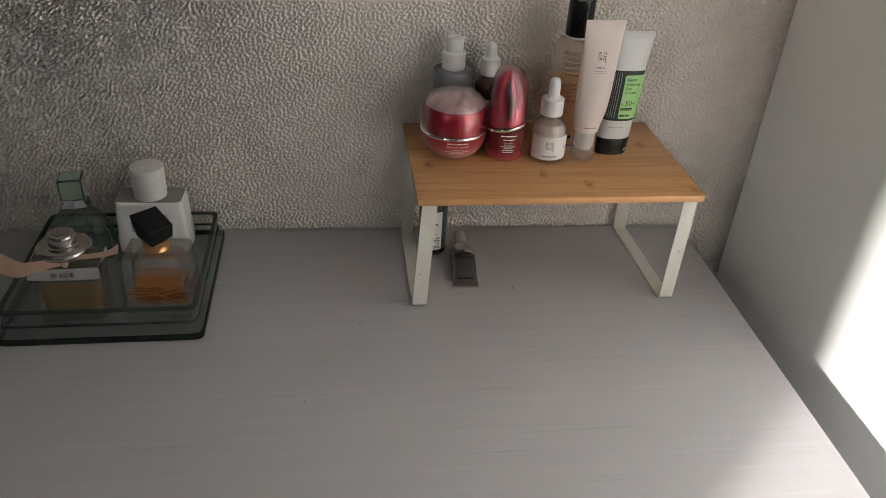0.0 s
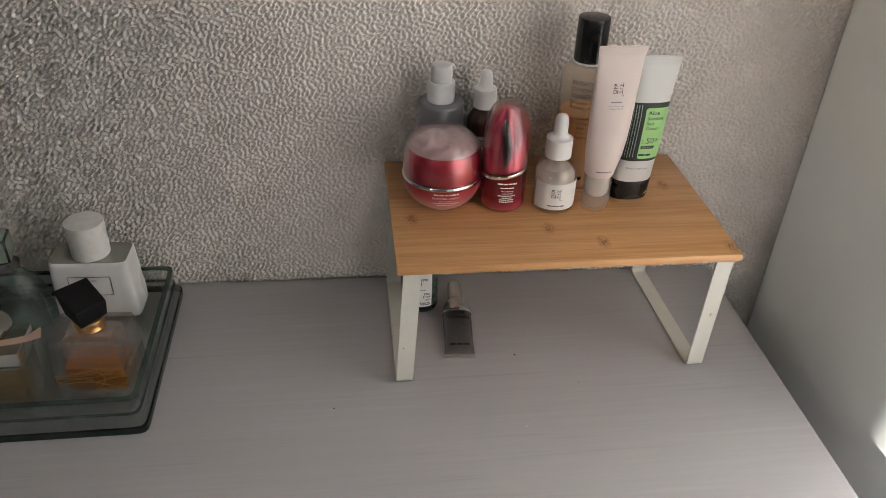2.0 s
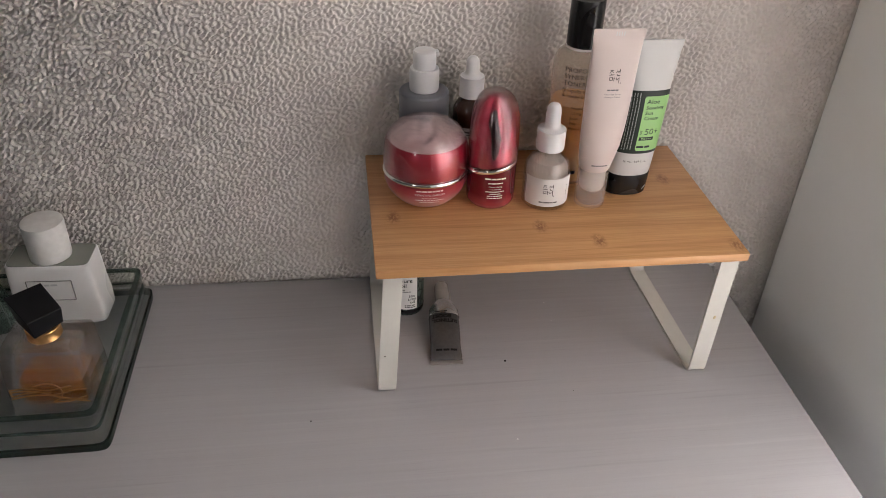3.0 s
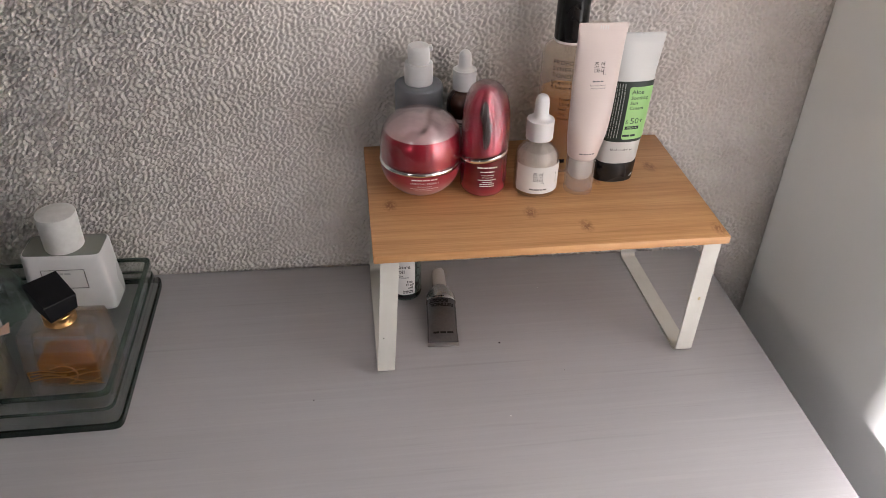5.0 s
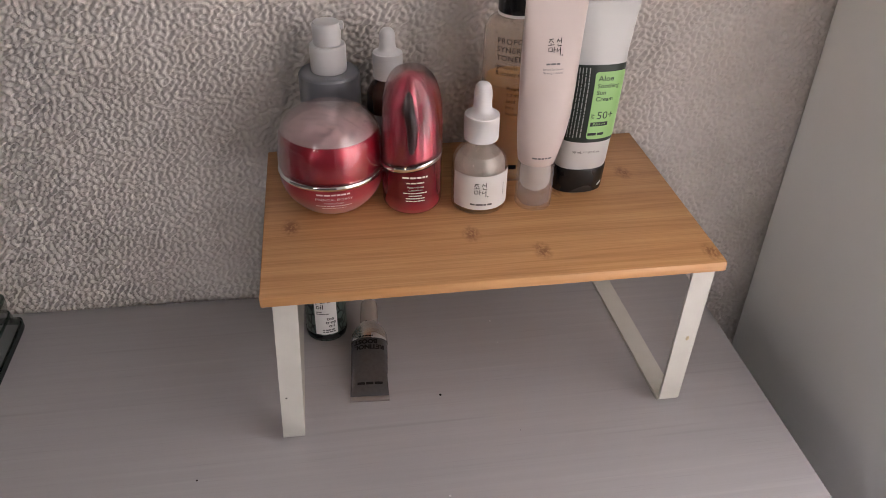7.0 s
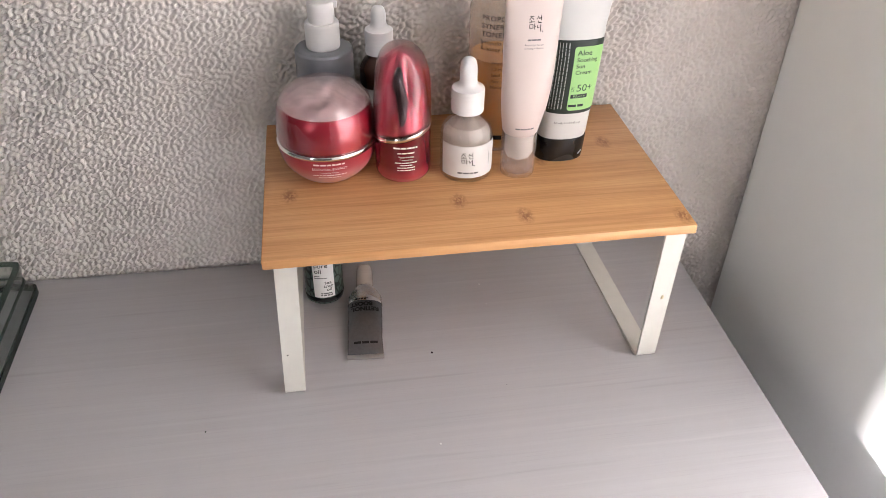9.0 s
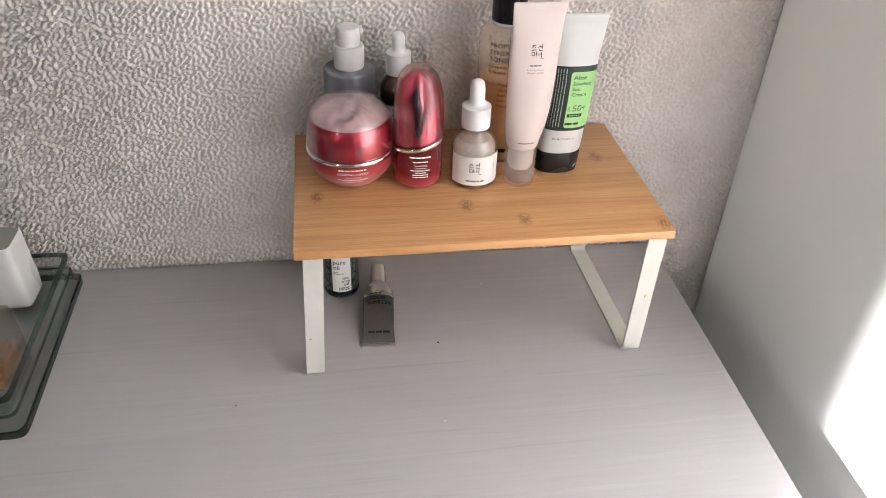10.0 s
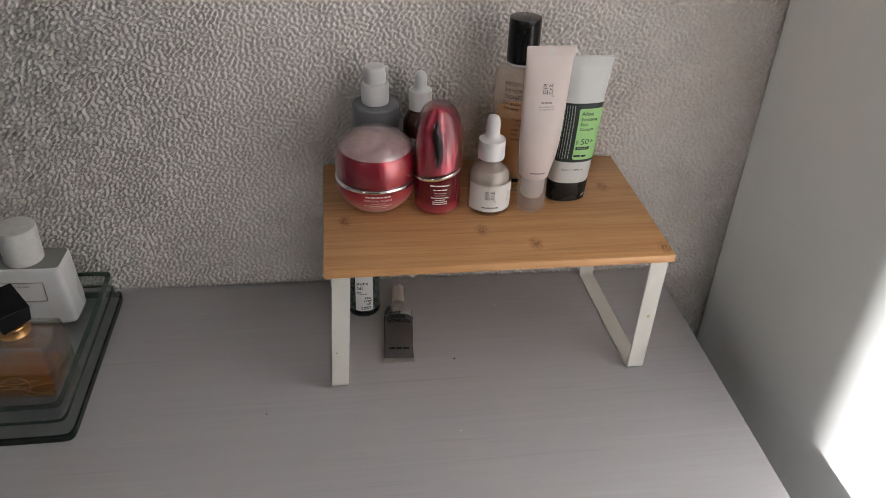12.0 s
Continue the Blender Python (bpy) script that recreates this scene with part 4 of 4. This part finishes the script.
def make_flat_tube():
    """Lies on its back: local y runs from the crimp to the cap."""
    tube = thing("cream_tube", "used silver grey cream tube lying on the desk", "cosmetic tube", pose(0.0632, 0.0465, DESK_Z, 0, 0, -3.5))
    secs = [(0.0, 0.0146, 0.0004, 6, 0, 0.0006), (0.0040, 0.0146, 0.0005, 6, 0, 0.0008), (0.0044, 0.0144, 0.0008, 4, 0, 0.0010), (0.0100, 0.0142, 0.0022, 3, 0, 0.0024), (0.0230, 0.0137, 0.0044, 2.6, 0.0001, 0.0045), (0.0300, 0.0140, 0.0048, 2.5, 0.0002, 0.0049), (0.0450, 0.0142, 0.0062, 2.4, 0.0004, 0.0063),
            (0.0600, 0.0142, 0.0072, 2.3, 0.0006, 0.0073), (0.0700, 0.0136, 0.0079, 2.2, 0.0007, 0.0080), (0.0760, 0.0112, 0.0082, 2.1, 0.0008, 0.0083), (0.0800, 0.0088, 0.0080, 2, 0.0008, 0.0083), (0.0815, 0.0076, 0.0074, 2, 0.0008, 0.0083)]
    secs = [(z * 0.915, *rest) for z, *rest in secs]
    bm = loft(secs, 48)
    turn = Matrix(((1, 0, 0, 0), (0, 0, 1, 0), (0, 1, 0, 0), (0, 0, 0, 1)))
    moved(bm, turn)
    for v in bm.verts:
        if v.co.y > 0.006 and v.co.z > 0.003:
            v.co.z += 0.0005 * math.sin(v.co.x * 420 + v.co.y * 160) * math.sin(v.co.y * 230)
    part("tube_body", bm, M_ALU, tube, "dented silver grey foil", angle=55)
    # thin shell added over the shoulder to paint in its bright highlights
    shoulder = loft([(z, a + 0.0004, b + 0.0004, p, x, y) for z, a, b, p, x, y in secs[7:]], 48)
    moved(shoulder, turn)
    part("shoulder", shoulder, M_SHOULDER, tube, "foil shoulder with its bright highlights put into a paler colour", angle=55)
    cap = lathe(smooth_profile([(0.0068, 0.0), (0.0074, 0.0006), (0.0074, 0.010), (0.0070, 0.026), (0.0066, 0.0285)], 4) + [(0, 0.0288)], 32)
    moved(cap, Matrix.Translation((0.0008, 0.0748, 0.0083)) @ Matrix.Rotation(radians(-90), 4, "X"))
    part("cap", cap, M_CAPGREY, tube, "warm grey satin cap")

    def surf(u, v):
        for (a, b) in zip(secs, secs[1:]):
            if v <= b[0]:
                f = (v - a[0]) / (b[0] - a[0])
                hw, hd, p, sx, sz = [a[i] + (b[i] - a[i]) * f for i in range(1, 6)]
                break
        q = min(0.999, abs(u / hw))
        return Vector((u + sx, v, sz + hd * (1 - q ** p) ** (1 / p) + 0.0007))
    part("lettering", merged(lettering("RETINOL", 0.0056, 0.0002, 0.0470, surf, "CENTER", 1.0, 180, bold=0.05), lettering("BOOST", 0.0056, -0.0026, 0.0524, surf, "CENTER", 1.0, 180, bold=0.05)), M_INK, tube)
    part("fine_print", bars([0.012], -0.0020, 0.0565, 0.0010, 0.002, surf), M_INK, tube)
    part("crimp", box(-0.0147, 0.0147, -0.0006, 0.0038, 0.0002, 0.0016, 0.0002), M_CRIMP, tube, "pressed paler end")
    part("brand_mark", bars([0.0200], 0.001, 0.0125, 0.0020, 0.003, surf), M_INK, tube, "dark mark bar")
    return tube


make_oil(0.0345, 0.1335)
make_flat_tube()

# Crumbs on the desk
bm = merged(*[moved(lathe([(0, 0), (r, 0.0002), (r * 0.8, r * 0.7), (0, r)], 7), pose(x, y, DESK_Z, 0, 0, 40 * k)) for k, (x, y, r) in enumerate(((0.116, 0.046, 0.0010), (-0.056, -0.010, 0.0007), (0.168, 0.004, 0.0004), (-0.11, -0.12, 0.0006)))])
tagged(put("dark_crumbs", bm, M_INK), "tiny dark crumbs on the desk", "crumbs", kind="stuff")
bm = merged(*[moved(lathe([(0, 0), (r, 0.0002), (r * 0.8, r * 0.5), (0, r * 0.6)], 6), pose(x, y, DESK_Z, 0, 0, 40 * k)) for k, (x, y, r) in enumerate(((0.170, 0.125, 0.0009), (0.109, -0.045, 0.0009), (0.171, 0.098, 0.0005), (0.266, -0.19, 0.0008), (0.301, -0.235, 0.0006)))])
tagged(put("pale_crumbs", bm, M_WHITE), "tiny pale crumbs on the desk", "crumbs", kind="stuff")


# Glass tray with perfume bottles
M_TRAYGLASS = glass("green_tinted_glass", (0.935, 0.962, 0.952), 0.012, refract=0.25, gloss=0.8, fall=3.0)
M_TRAYEDGE = glass("dark_green_glass_edge", (0.16, 0.25, 0.22), 0.02, refract=0.35)
M_TRAYRIM = glass("grey_green_glass_rim", (0.38, 0.50, 0.46), 0.02, refract=0.35)
M_GREENGLASS = glass("pale_green_glass", (0.80, 0.90, 0.86), 0.015, refract=0.35, gloss=0.8, fall=2.6)
M_PERFUME = glass("amber_perfume", (0.97, 0.58, 0.18), 0.02, refract=0.20, frost=0.38, frost_colour=(1.0, 0.46, 0.07), ior=1.2)
M_PALEPERFUME = glass("pale_gold_perfume", (0.93, 0.84, 0.62), 0.03, refract=0.20, frost=0.25, frost_colour=(0.78, 0.56, 0.24), ior=1.2)
M_GOLD = material("gold_metal", (0.80, 0.46, 0.18), 0.34, metal=1.0)
M_OLDGOLD = material("old_gold_wire", (0.50, 0.28, 0.10), 0.28, metal=1.0)
M_RIBBON = grained(material("beige_satin_ribbon", (0.62, 0.43, 0.33), 0.45), (0.58, 0.40, 0.30), (0.67, 0.47, 0.37), 90)
M_CERAMIC = grained(material("white_lacquered_glass", (0.76, 0.75, 0.74), 0.3), (0.73, 0.72, 0.71), (0.78, 0.77, 0.76), 80, 0.25, 0.4)
M_CAPWHITE = grained(material("worn_white_cap", (0.78, 0.77, 0.74), 0.5), (0.68, 0.67, 0.64), (0.80, 0.79, 0.765), 160, 0.4, 0.6)
M_MIRRORGREEN = material("pale_green_mirror", (0.52, 0.66, 0.60), 0.2, metal=0.7)
M_FACETBLACK = material("satin_black_cap", (0.006, 0.006, 0.007), 0.45, spec=0.25)
M_GREYCHROME = material("grey_chrome", (0.46, 0.44, 0.41), 0.17, metal=1.0)
M_DARKCHROME = material("dark_chrome", (0.30, 0.31, 0.31), 0.15, metal=1.0)

TRAY = (-0.3068, 0.0735)
FLOOR_Z = DESK_Z + 0.0080


def make_tray():
    tray = thing("glass_tray", "square thick green-tinted glass tray holding perfume bottles", "tray", pose(*TRAY, DESK_Z))
    o = [(0.0000, 0.0935, 0.0965), (0.0012, 0.0950, 0.0980), (0.0050, 0.0953, 0.0983), (0.0078, 0.0945, 0.0975), (0.0092, 0.0922, 0.0950), (0.0110, 0.0912, 0.0938), (0.0145, 0.0916, 0.0940), (0.0180, 0.0910, 0.0932), (0.0200, 0.0898, 0.0918), (0.0225, 0.0900, 0.0920), (0.0300, 0.0912, 0.0930), (0.0335, 0.0910, 0.0928), (0.0348, 0.0898, 0.0916),
         (0.0350, 0.0885, 0.0903), (0.0342, 0.0872, 0.0890), (0.0300, 0.0858, 0.0874), (0.0200, 0.0842, 0.0856), (0.0120, 0.0825, 0.0838), (0.0090, 0.0800, 0.0812), (0.0080, 0.0760, 0.0770)]
    bm = loft([(z, a + 0.0015, b + 0.001, 28, 0, 0) for z, a, b in o], 200)
    for v in bm.verts:
        n = noise.noise(v.co * 60)
        v.co.x += 0.0004 * n
        v.co.y += 0.0004 * noise.noise(v.co * 60 + Vector((5, 5, 5)))
    part("tray_body", bm, M_TRAYGLASS, tray, "thick pressed glass with stepped sides", angle=50)

    def band(z0, z1, a_out, b_out, t):
        secs = [(z0, a_out - t, b_out - t), (z0, a_out, b_out), (z1, a_out, b_out), (z1, a_out - t, b_out - t), (z0, a_out - t, b_out - t)]
        return loft([(z, a, b, 28, 0, 0) for z, a, b in secs], 200, caps=False)
    part("foot_edge", band(0.0008, 0.0070, 0.0970, 0.0995, 0.0022), M_TRAYEDGE, tray, "dark green thick foot edge", angle=30)
    part("step_edge", band(0.0176, 0.0196, 0.0921, 0.0939, 0.0016), M_TRAYRIM, tray, "grey green moulded step", angle=30)
    part("rim_edge", band(0.0336, 0.0356, 0.0922, 0.0940, 0.0040), M_TRAYRIM, tray, "green tinted rim", angle=30)
    return tray


def make_black_cap_perfume(x, y):
    bot = thing("perfume_bottle", "square clear perfume bottle with black faceted cap and amber liquid", "perfume bottle", pose(x, y, FLOOR_Z, 0, 0, -3), group="perfume bottles in the tray")
    top = 0.0672
    outer = [(0, 0.0322, 0.0195), (0.0010, 0.0330, 0.0203), (0.006, 0.0333, 0.0206), (0.035, 0.0325, 0.0203), (0.0625, 0.0306, 0.0198), (0.0660, 0.0297, 0.0190), (top, 0.0250, 0.0150), (top + 0.0006, 0.011, 0.011)]
    inner = [(0.0630, 0.0185, 0.0105), (0.0590, 0.0222, 0.0138), (0.035, 0.0245, 0.0148), (0.0110, 0.0250, 0.0150), (0.0088, 0.0230, 0.0130)]
    bm = merged(loft([(z, a, b, 24, 0, 0) for z, a, b in outer], 120), loft([(z, a, b, 16, 0, 0) for z, a, b in inner], 120))
    vessel = part("bottle_body", bm, M_THICKGLASS, bot, "thick clear glass", angle=50, outward=False)
    part("perfume", loft([(z, a - 0.0004, b - 0.0004, 16, 0, 0) for z, a, b in ((0.0092, 0.0230, 0.0130), (0.0112, 0.0250, 0.0150), (0.022, 0.0248, 0.0149), (0.0325, 0.0246, 0.0148))], 64), M_PERFUME, vessel, "amber perfume, half full")
    part("neck", ribbed(0.0126, top + 0.0006, top + 0.0102, 34, 0.0005), M_GOLD, bot, "ribbed gold collar")
    # skewed block with a peaked front edge
    b = bmesh.new()
    z0, z1 = top + 0.0104, top + 0.0372
    low = [(0.0010, -0.0200), (0.0204, -0.0022), (0.0010, 0.0170), (-0.0198, -0.0010)]
    lo = [b.verts.new((p[0] * 0.86, p[1] * 0.86, z0 + dz)) for p, dz in zip(low, (0.0, 0.0040, 0.0020, 0.0030))]
    up = [b.verts.new((p[0] - 0.001, p[1], z1 + dz)) for p, dz in zip(low, (-0.0100, -0.0090, 0.0005, 0.0000))]
    for k in range(4):
        m = (k + 1) % 4
        b.faces.new((lo[k], lo[m], up[m], up[k]))
    b.faces.new(up)
    b.faces.new(lo[::-1])
    bmesh.ops.triangulate(b, faces=list(b.faces))
    bmesh.ops.bevel(b, geom=[e for e in b.edges if e.calc_face_angle(0) > 0.35], offset=0.0004, segments=1, affect="EDGES")
    part("cap", b, M_FACETBLACK, bot, "satin black slanted block cap", angle=15)

    def front(u, v):
        return Vector((u * 1.1, -0.0211, v))
    lines = [[(-0.027, 0.0275), (-0.012, 0.0285), (0.002, 0.024), (0.013, 0.0195), (0.026, 0.0165)], [(-0.027, 0.0205), (-0.012, 0.0240), (0.004, 0.0245), (0.018, 0.0290), (0.026, 0.0300)], [(-0.026, 0.030), (-0.015, 0.0315), (0.000, 0.0295), (0.016, 0.0335)], [(-0.026, 0.023), (-0.014, 0.027), (0.001, 0.0265)], [(-0.010, 0.0335), (0.002, 0.0360), (0.0085, 0.030), (0.0075, 0.022), (0.001, 0.0165)], [(-0.004, 0.027), (0.010, 0.020), (0.024, 0.0185)], [(-0.026, 0.023), (-0.0265, 0.030)], [(0.002, 0.0165), (0.014, 0.0175), (0.025, 0.0225)]]
    wires = []
    for line in lines:
        cu = bpy.data.curves.new("line", "CURVE")
        cu.dimensions, cu.bevel_depth, cu.bevel_resolution, cu.resolution_u = "3D", 0.00058, 2, 5
        sp = cu.splines.new("BEZIER")
        sp.bezier_points.add(len(line) - 1)
        for bp, (u, v) in zip(sp.bezier_points, line):
            bp.co = front(u, v) - Vector((0, 0.0006, 0))
            bp.handle_left_type = bp.handle_right_type = "AUTO"
        ob = new("line", cu)
        bpy.context.view_layer.update()
        me = bpy.data.meshes.new_from_object(ob.evaluated_get(bpy.context.evaluated_depsgraph_get()))
        w = bmesh.new()
        w.from_mesh(me)
        bpy.data.meshes.remove(me)
        bpy.data.objects.remove(ob)
        wires.append(w)
    part("gold_ornament", merged(*wires), M_OLDGOLD, bot, "looped gold wire ornament on the front")
    return bot


def make_white_perfume(x, y):
    bot = thing("perfume_bottle", "white square perfume bottle with a worn round white cap", "perfume bottle", pose(x, y, FLOOR_Z, 0, 0, -2), group="perfume bottles in the tray")
    outer = [(0, 0.0360, 0.0165), (0.0020, 0.0385, 0.0185), (0.0060, 0.0388, 0.0189), (0.0200, 0.0388, 0.0190), (0.0260, 0.0380, 0.0187), (0.0600, 0.0362, 0.0185), (0.0640, 0.0358, 0.0183), (0.0648, 0.0350, 0.0175), (0.0640, 0.0338, 0.0163)]
    part("bottle_body", loft([(z, a, b, 9, 0, 0) for z, a, b in outer], 80), M_CERAMIC, bot, "white lacquered glass", angle=45)
    part("top_plate", loft([(0.0643, 0.0346, 0.0171, 9, 0, 0), (0.0652, 0.0345, 0.0170, 9, 0, 0)], 60), material("grey_green_top", (0.26, 0.27, 0.24), 0.25), bot, "grey green glassy top")
    part("cap", lathe([(0.0166, 0.0650)] + smooth_profile([(0.0170, 0.0654), (0.0174, 0.0670), (0.0175, 0.0800), (0.0176, 0.0982), (0.0170, 0.1005)], 4) + [(0, 0.1009)], 56), M_CAPWHITE, bot, "scuffed white round cap")

    def front(u, v):
        return Vector((u, -0.0193, v))
    part("label_frame", merged(*[stroke(p, 0.0009, front, 2) for p in ([(-0.020, 0.050), (0.0185, 0.050)], [(0.0185, 0.050), (0.0185, 0.029)], [(0.0185, 0.029), (-0.020, 0.029)], [(-0.020, 0.029), (-0.020, 0.050)])]), M_SILVER, bot, "thin silver frame line")
    part("fine_print", bars([0.019], -0.001, 0.0455, 0.0020, 0.003, front), material("pale_grey_ink", (0.5, 0.5, 0.5), 0.5), bot)
    return bot


def make_round_cap_perfume(x, y):
    bot = thing("perfume_bottle", "clear square perfume bottle with silver disc cap and beige ribbon", "perfume bottle", pose(x, y, FLOOR_Z, 0, 0, 2), group="perfume bottles in the tray")
    w, d, top = 0.0315, 0.0185, 0.0655
    bm = merged(loft([(0, w - 0.0015, d - 0.0015, 10, 0, 0), (0.0015, w, d, 10, 0, 0), (top - 0.003, w, d, 10, 0, 0), (top, w - 0.002, d - 0.002, 8, 0, 0), (top + 0.0015, 0.012, 0.012, 3, 0, 0)], 64),
                loft([(0.0560, w - 0.012, d - 0.009, 4, 0, 0), (0.050, w - 0.004, d - 0.0035, 7, 0, 0), (0.010, w - 0.005, d - 0.004, 7, 0, 0)], 64))
    vessel = part("bottle_body", bm, M_THICKGLASS, bot, "thick clear glass", angle=50, outward=False)
    part("perfume", loft([(0.0104, w - 0.0055, d - 0.0045, 7, 0, 0), (0.0405, w - 0.0048, d - 0.0042, 7, 0, 0)], 64), M_PALEPERFUME, vessel, "pale gold perfume")
    part("name_plate", box(-0.0318, 0.0318, -d - 0.0012, -d - 0.0002, 0.0480, 0.0640, 0.0003), M_SILVER, bot, "polished silver plate")
    for x0 in (0.0318, -0.0328):
        part("side_plate", box(x0, x0 + 0.0010, -d - 0.0010, d, 0.0480, 0.0640, 0.0003), M_SILVER, bot)
    part("brand_mark", bars([0.0225], 0, 0.0560, 0.0046, 0.004, lambda u, v: Vector((u, -d - 0.0014, v))), M_GREYINK, bot, "dark mark bar")
    cap = part("cap", lathe([(0.0105, 0.0640)] + smooth_profile([(0.0180, 0.0660), (0.0240, 0.0690), (0.0255, 0.0725), (0.0235, 0.0755), (0.0190, 0.0770), (0.0150, 0.0765), (0.0128, 0.0775)], 4) + smooth_profile([(0.0126, 0.0850), (0.0118, 0.0875), (0.0090, 0.0885)], 4) + [(0, 0.0882)], 56), M_GREYCHROME, bot, "silvery moulded disc cap", pose(0, 0, 0.0042))
    part("cap_button", lathe([(0.0080, 0.0884), (0.0078, 0.0892), (0.0060, 0.0896), (0, 0.0896)], 40), M_CLEAR, cap, "clear button on the cap")
    # bow: knot and two folded tails round the neck
    def tail(points, width, sag):
        b = bmesh.new()
        rows = []
        n = 26
        for k in range(n + 1):
            f = k / n * (len(points) - 1)
            i = min(int(f), len(points) - 2)
            p = Vector(points[i]).lerp(Vector(points[i + 1]), f - i)
            wave = sag * math.sin(7 * k / n)
            hw = width * (0.30 + 0.70 * k / n) / 2
            rows.append([b.verts.new(p + Vector((0.002 * j * math.sin(3 * k / n), 0.5 * hw * j + wave * 0.5, hw * j * 0.85 + wave * (1 + 0.3 * j)))) for j in (-1, -0.33, 0.33, 1)])
        for a, c in zip(rows, rows[1:]):
            for j in range(3):
                b.faces.new((a[j], a[j + 1], c[j + 1], c[j]))
        bmesh.ops.solidify(b, geom=list(b.faces), thickness=0.0004)
        return b
    rib = part("ribbon", merged(lathe([(0.0132, 0.0632), (0.0140, 0.0640), (0.0140, 0.0672), (0.0132, 0.0680)], 40, True), moved(loft([(-0.0045, 0.0025, 0.002, 2.5, 0, 0), (0, 0.0040, 0.003, 2.5, 0, 0), (0.0045, 0.0026, 0.002, 2.5, 0, 0)], 16), pose(0.004, -0.0205, 0.0660))), M_RIBBON, bot, "beige satin ribbon tied round the neck", pose(0, 0, 0.0055))
    part("ribbon_tail", tail([(0.002, -0.0205, 0.0660), (-0.018, -0.0260, 0.0640), (-0.034, -0.0270, 0.0660), (-0.056, -0.0240, 0.0730)], 0.0200, 0.0016), M_RIBBON, rib)
    part("ribbon_tail", tail([(0.006, -0.0205, 0.0665), (0.022, -0.0200, 0.0700), (0.040, -0.0150, 0.0720), (0.052, -0.0120, 0.0725)], 0.0085, 0.0012), M_RIBBON, rib)
    return bot


def make_green_perfume(x, y):
    bot = thing("perfume_bottle", "pale green fluted perfume bottle with a mirrored cube cap", "perfume bottle", pose(x, y, FLOOR_Z, 0, 0, 8), group="perfume bottles in the tray")
    segs = 72
    b = bmesh.new()
    rings = []
    for r, z in smooth_profile([(0.0270, 0.0), (0.0310, 0.0015), (0.0330, 0.006), (0.0330, 0.020), (0.0300, 0.036), (0.0235, 0.0500), (0.0160, 0.0590), (0.0118, 0.0630), (0.0112, 0.0650)], 4):
        rings.append([b.verts.new((r * (1 + 0.055 * math.cos(12 * 2 * math.pi * k / segs)) * math.cos(2 * math.pi * k / segs), 0.72 * r * (1 + 0.055 * math.cos(12 * 2 * math.pi * k / segs)) * math.sin(2 * math.pi * k / segs), z)) for k in range(segs)])
    for a, c in zip(rings, rings[1:]):
        for k in range(segs):
            m = (k + 1) % segs
            b.faces.new((a[k], a[m], c[m], c[k]))
    b.faces.new(rings[0][::-1])
    b.faces.new(rings[-1])
    part("bottle_body", b, M_GREENGLASS, bot, "fluted pale green glass")
    part("neck", loft([(0.0652, 0.0150, 0.0130, 4, 0, 0), (0.0665, 0.0152, 0.0132, 4, 0, 0), (0.0735, 0.0100, 0.0100, 4, 0, 0), (0.0755, 0.0098, 0.0098, 4, 0, 0)], 8), M_DARKCHROME, bot, "faceted silver collar", angle=15)
    cap = part("cap", box(-0.0118, 0.0118, -0.0118, 0.0118, 0.0756, 0.0992, 0.0010, 1), M_BLACK, bot, "cube cap with dark edges")
    for k in range(4):
        part("cap_face", moved(box(-0.0103, 0.0103, -0.0121, -0.0115, 0.0771, 0.0977), pose(0, 0, 0, 0, 0, 90 * k)), M_MIRRORGREEN, cap, "pale green mirrored face")
    part("cap_face", box(-0.0103, 0.0103, -0.0103, 0.0103, 0.0989, 0.0995), M_MIRRORGREEN, cap, "pale green mirrored face")
    return bot


make_tray()
make_black_cap_perfume(-0.2540, 0.0285)
make_white_perfume(-0.2803, 0.1410)
make_round_cap_perfume(-0.3370, 0.0190)
make_green_perfume(-0.3540, 0.1220)
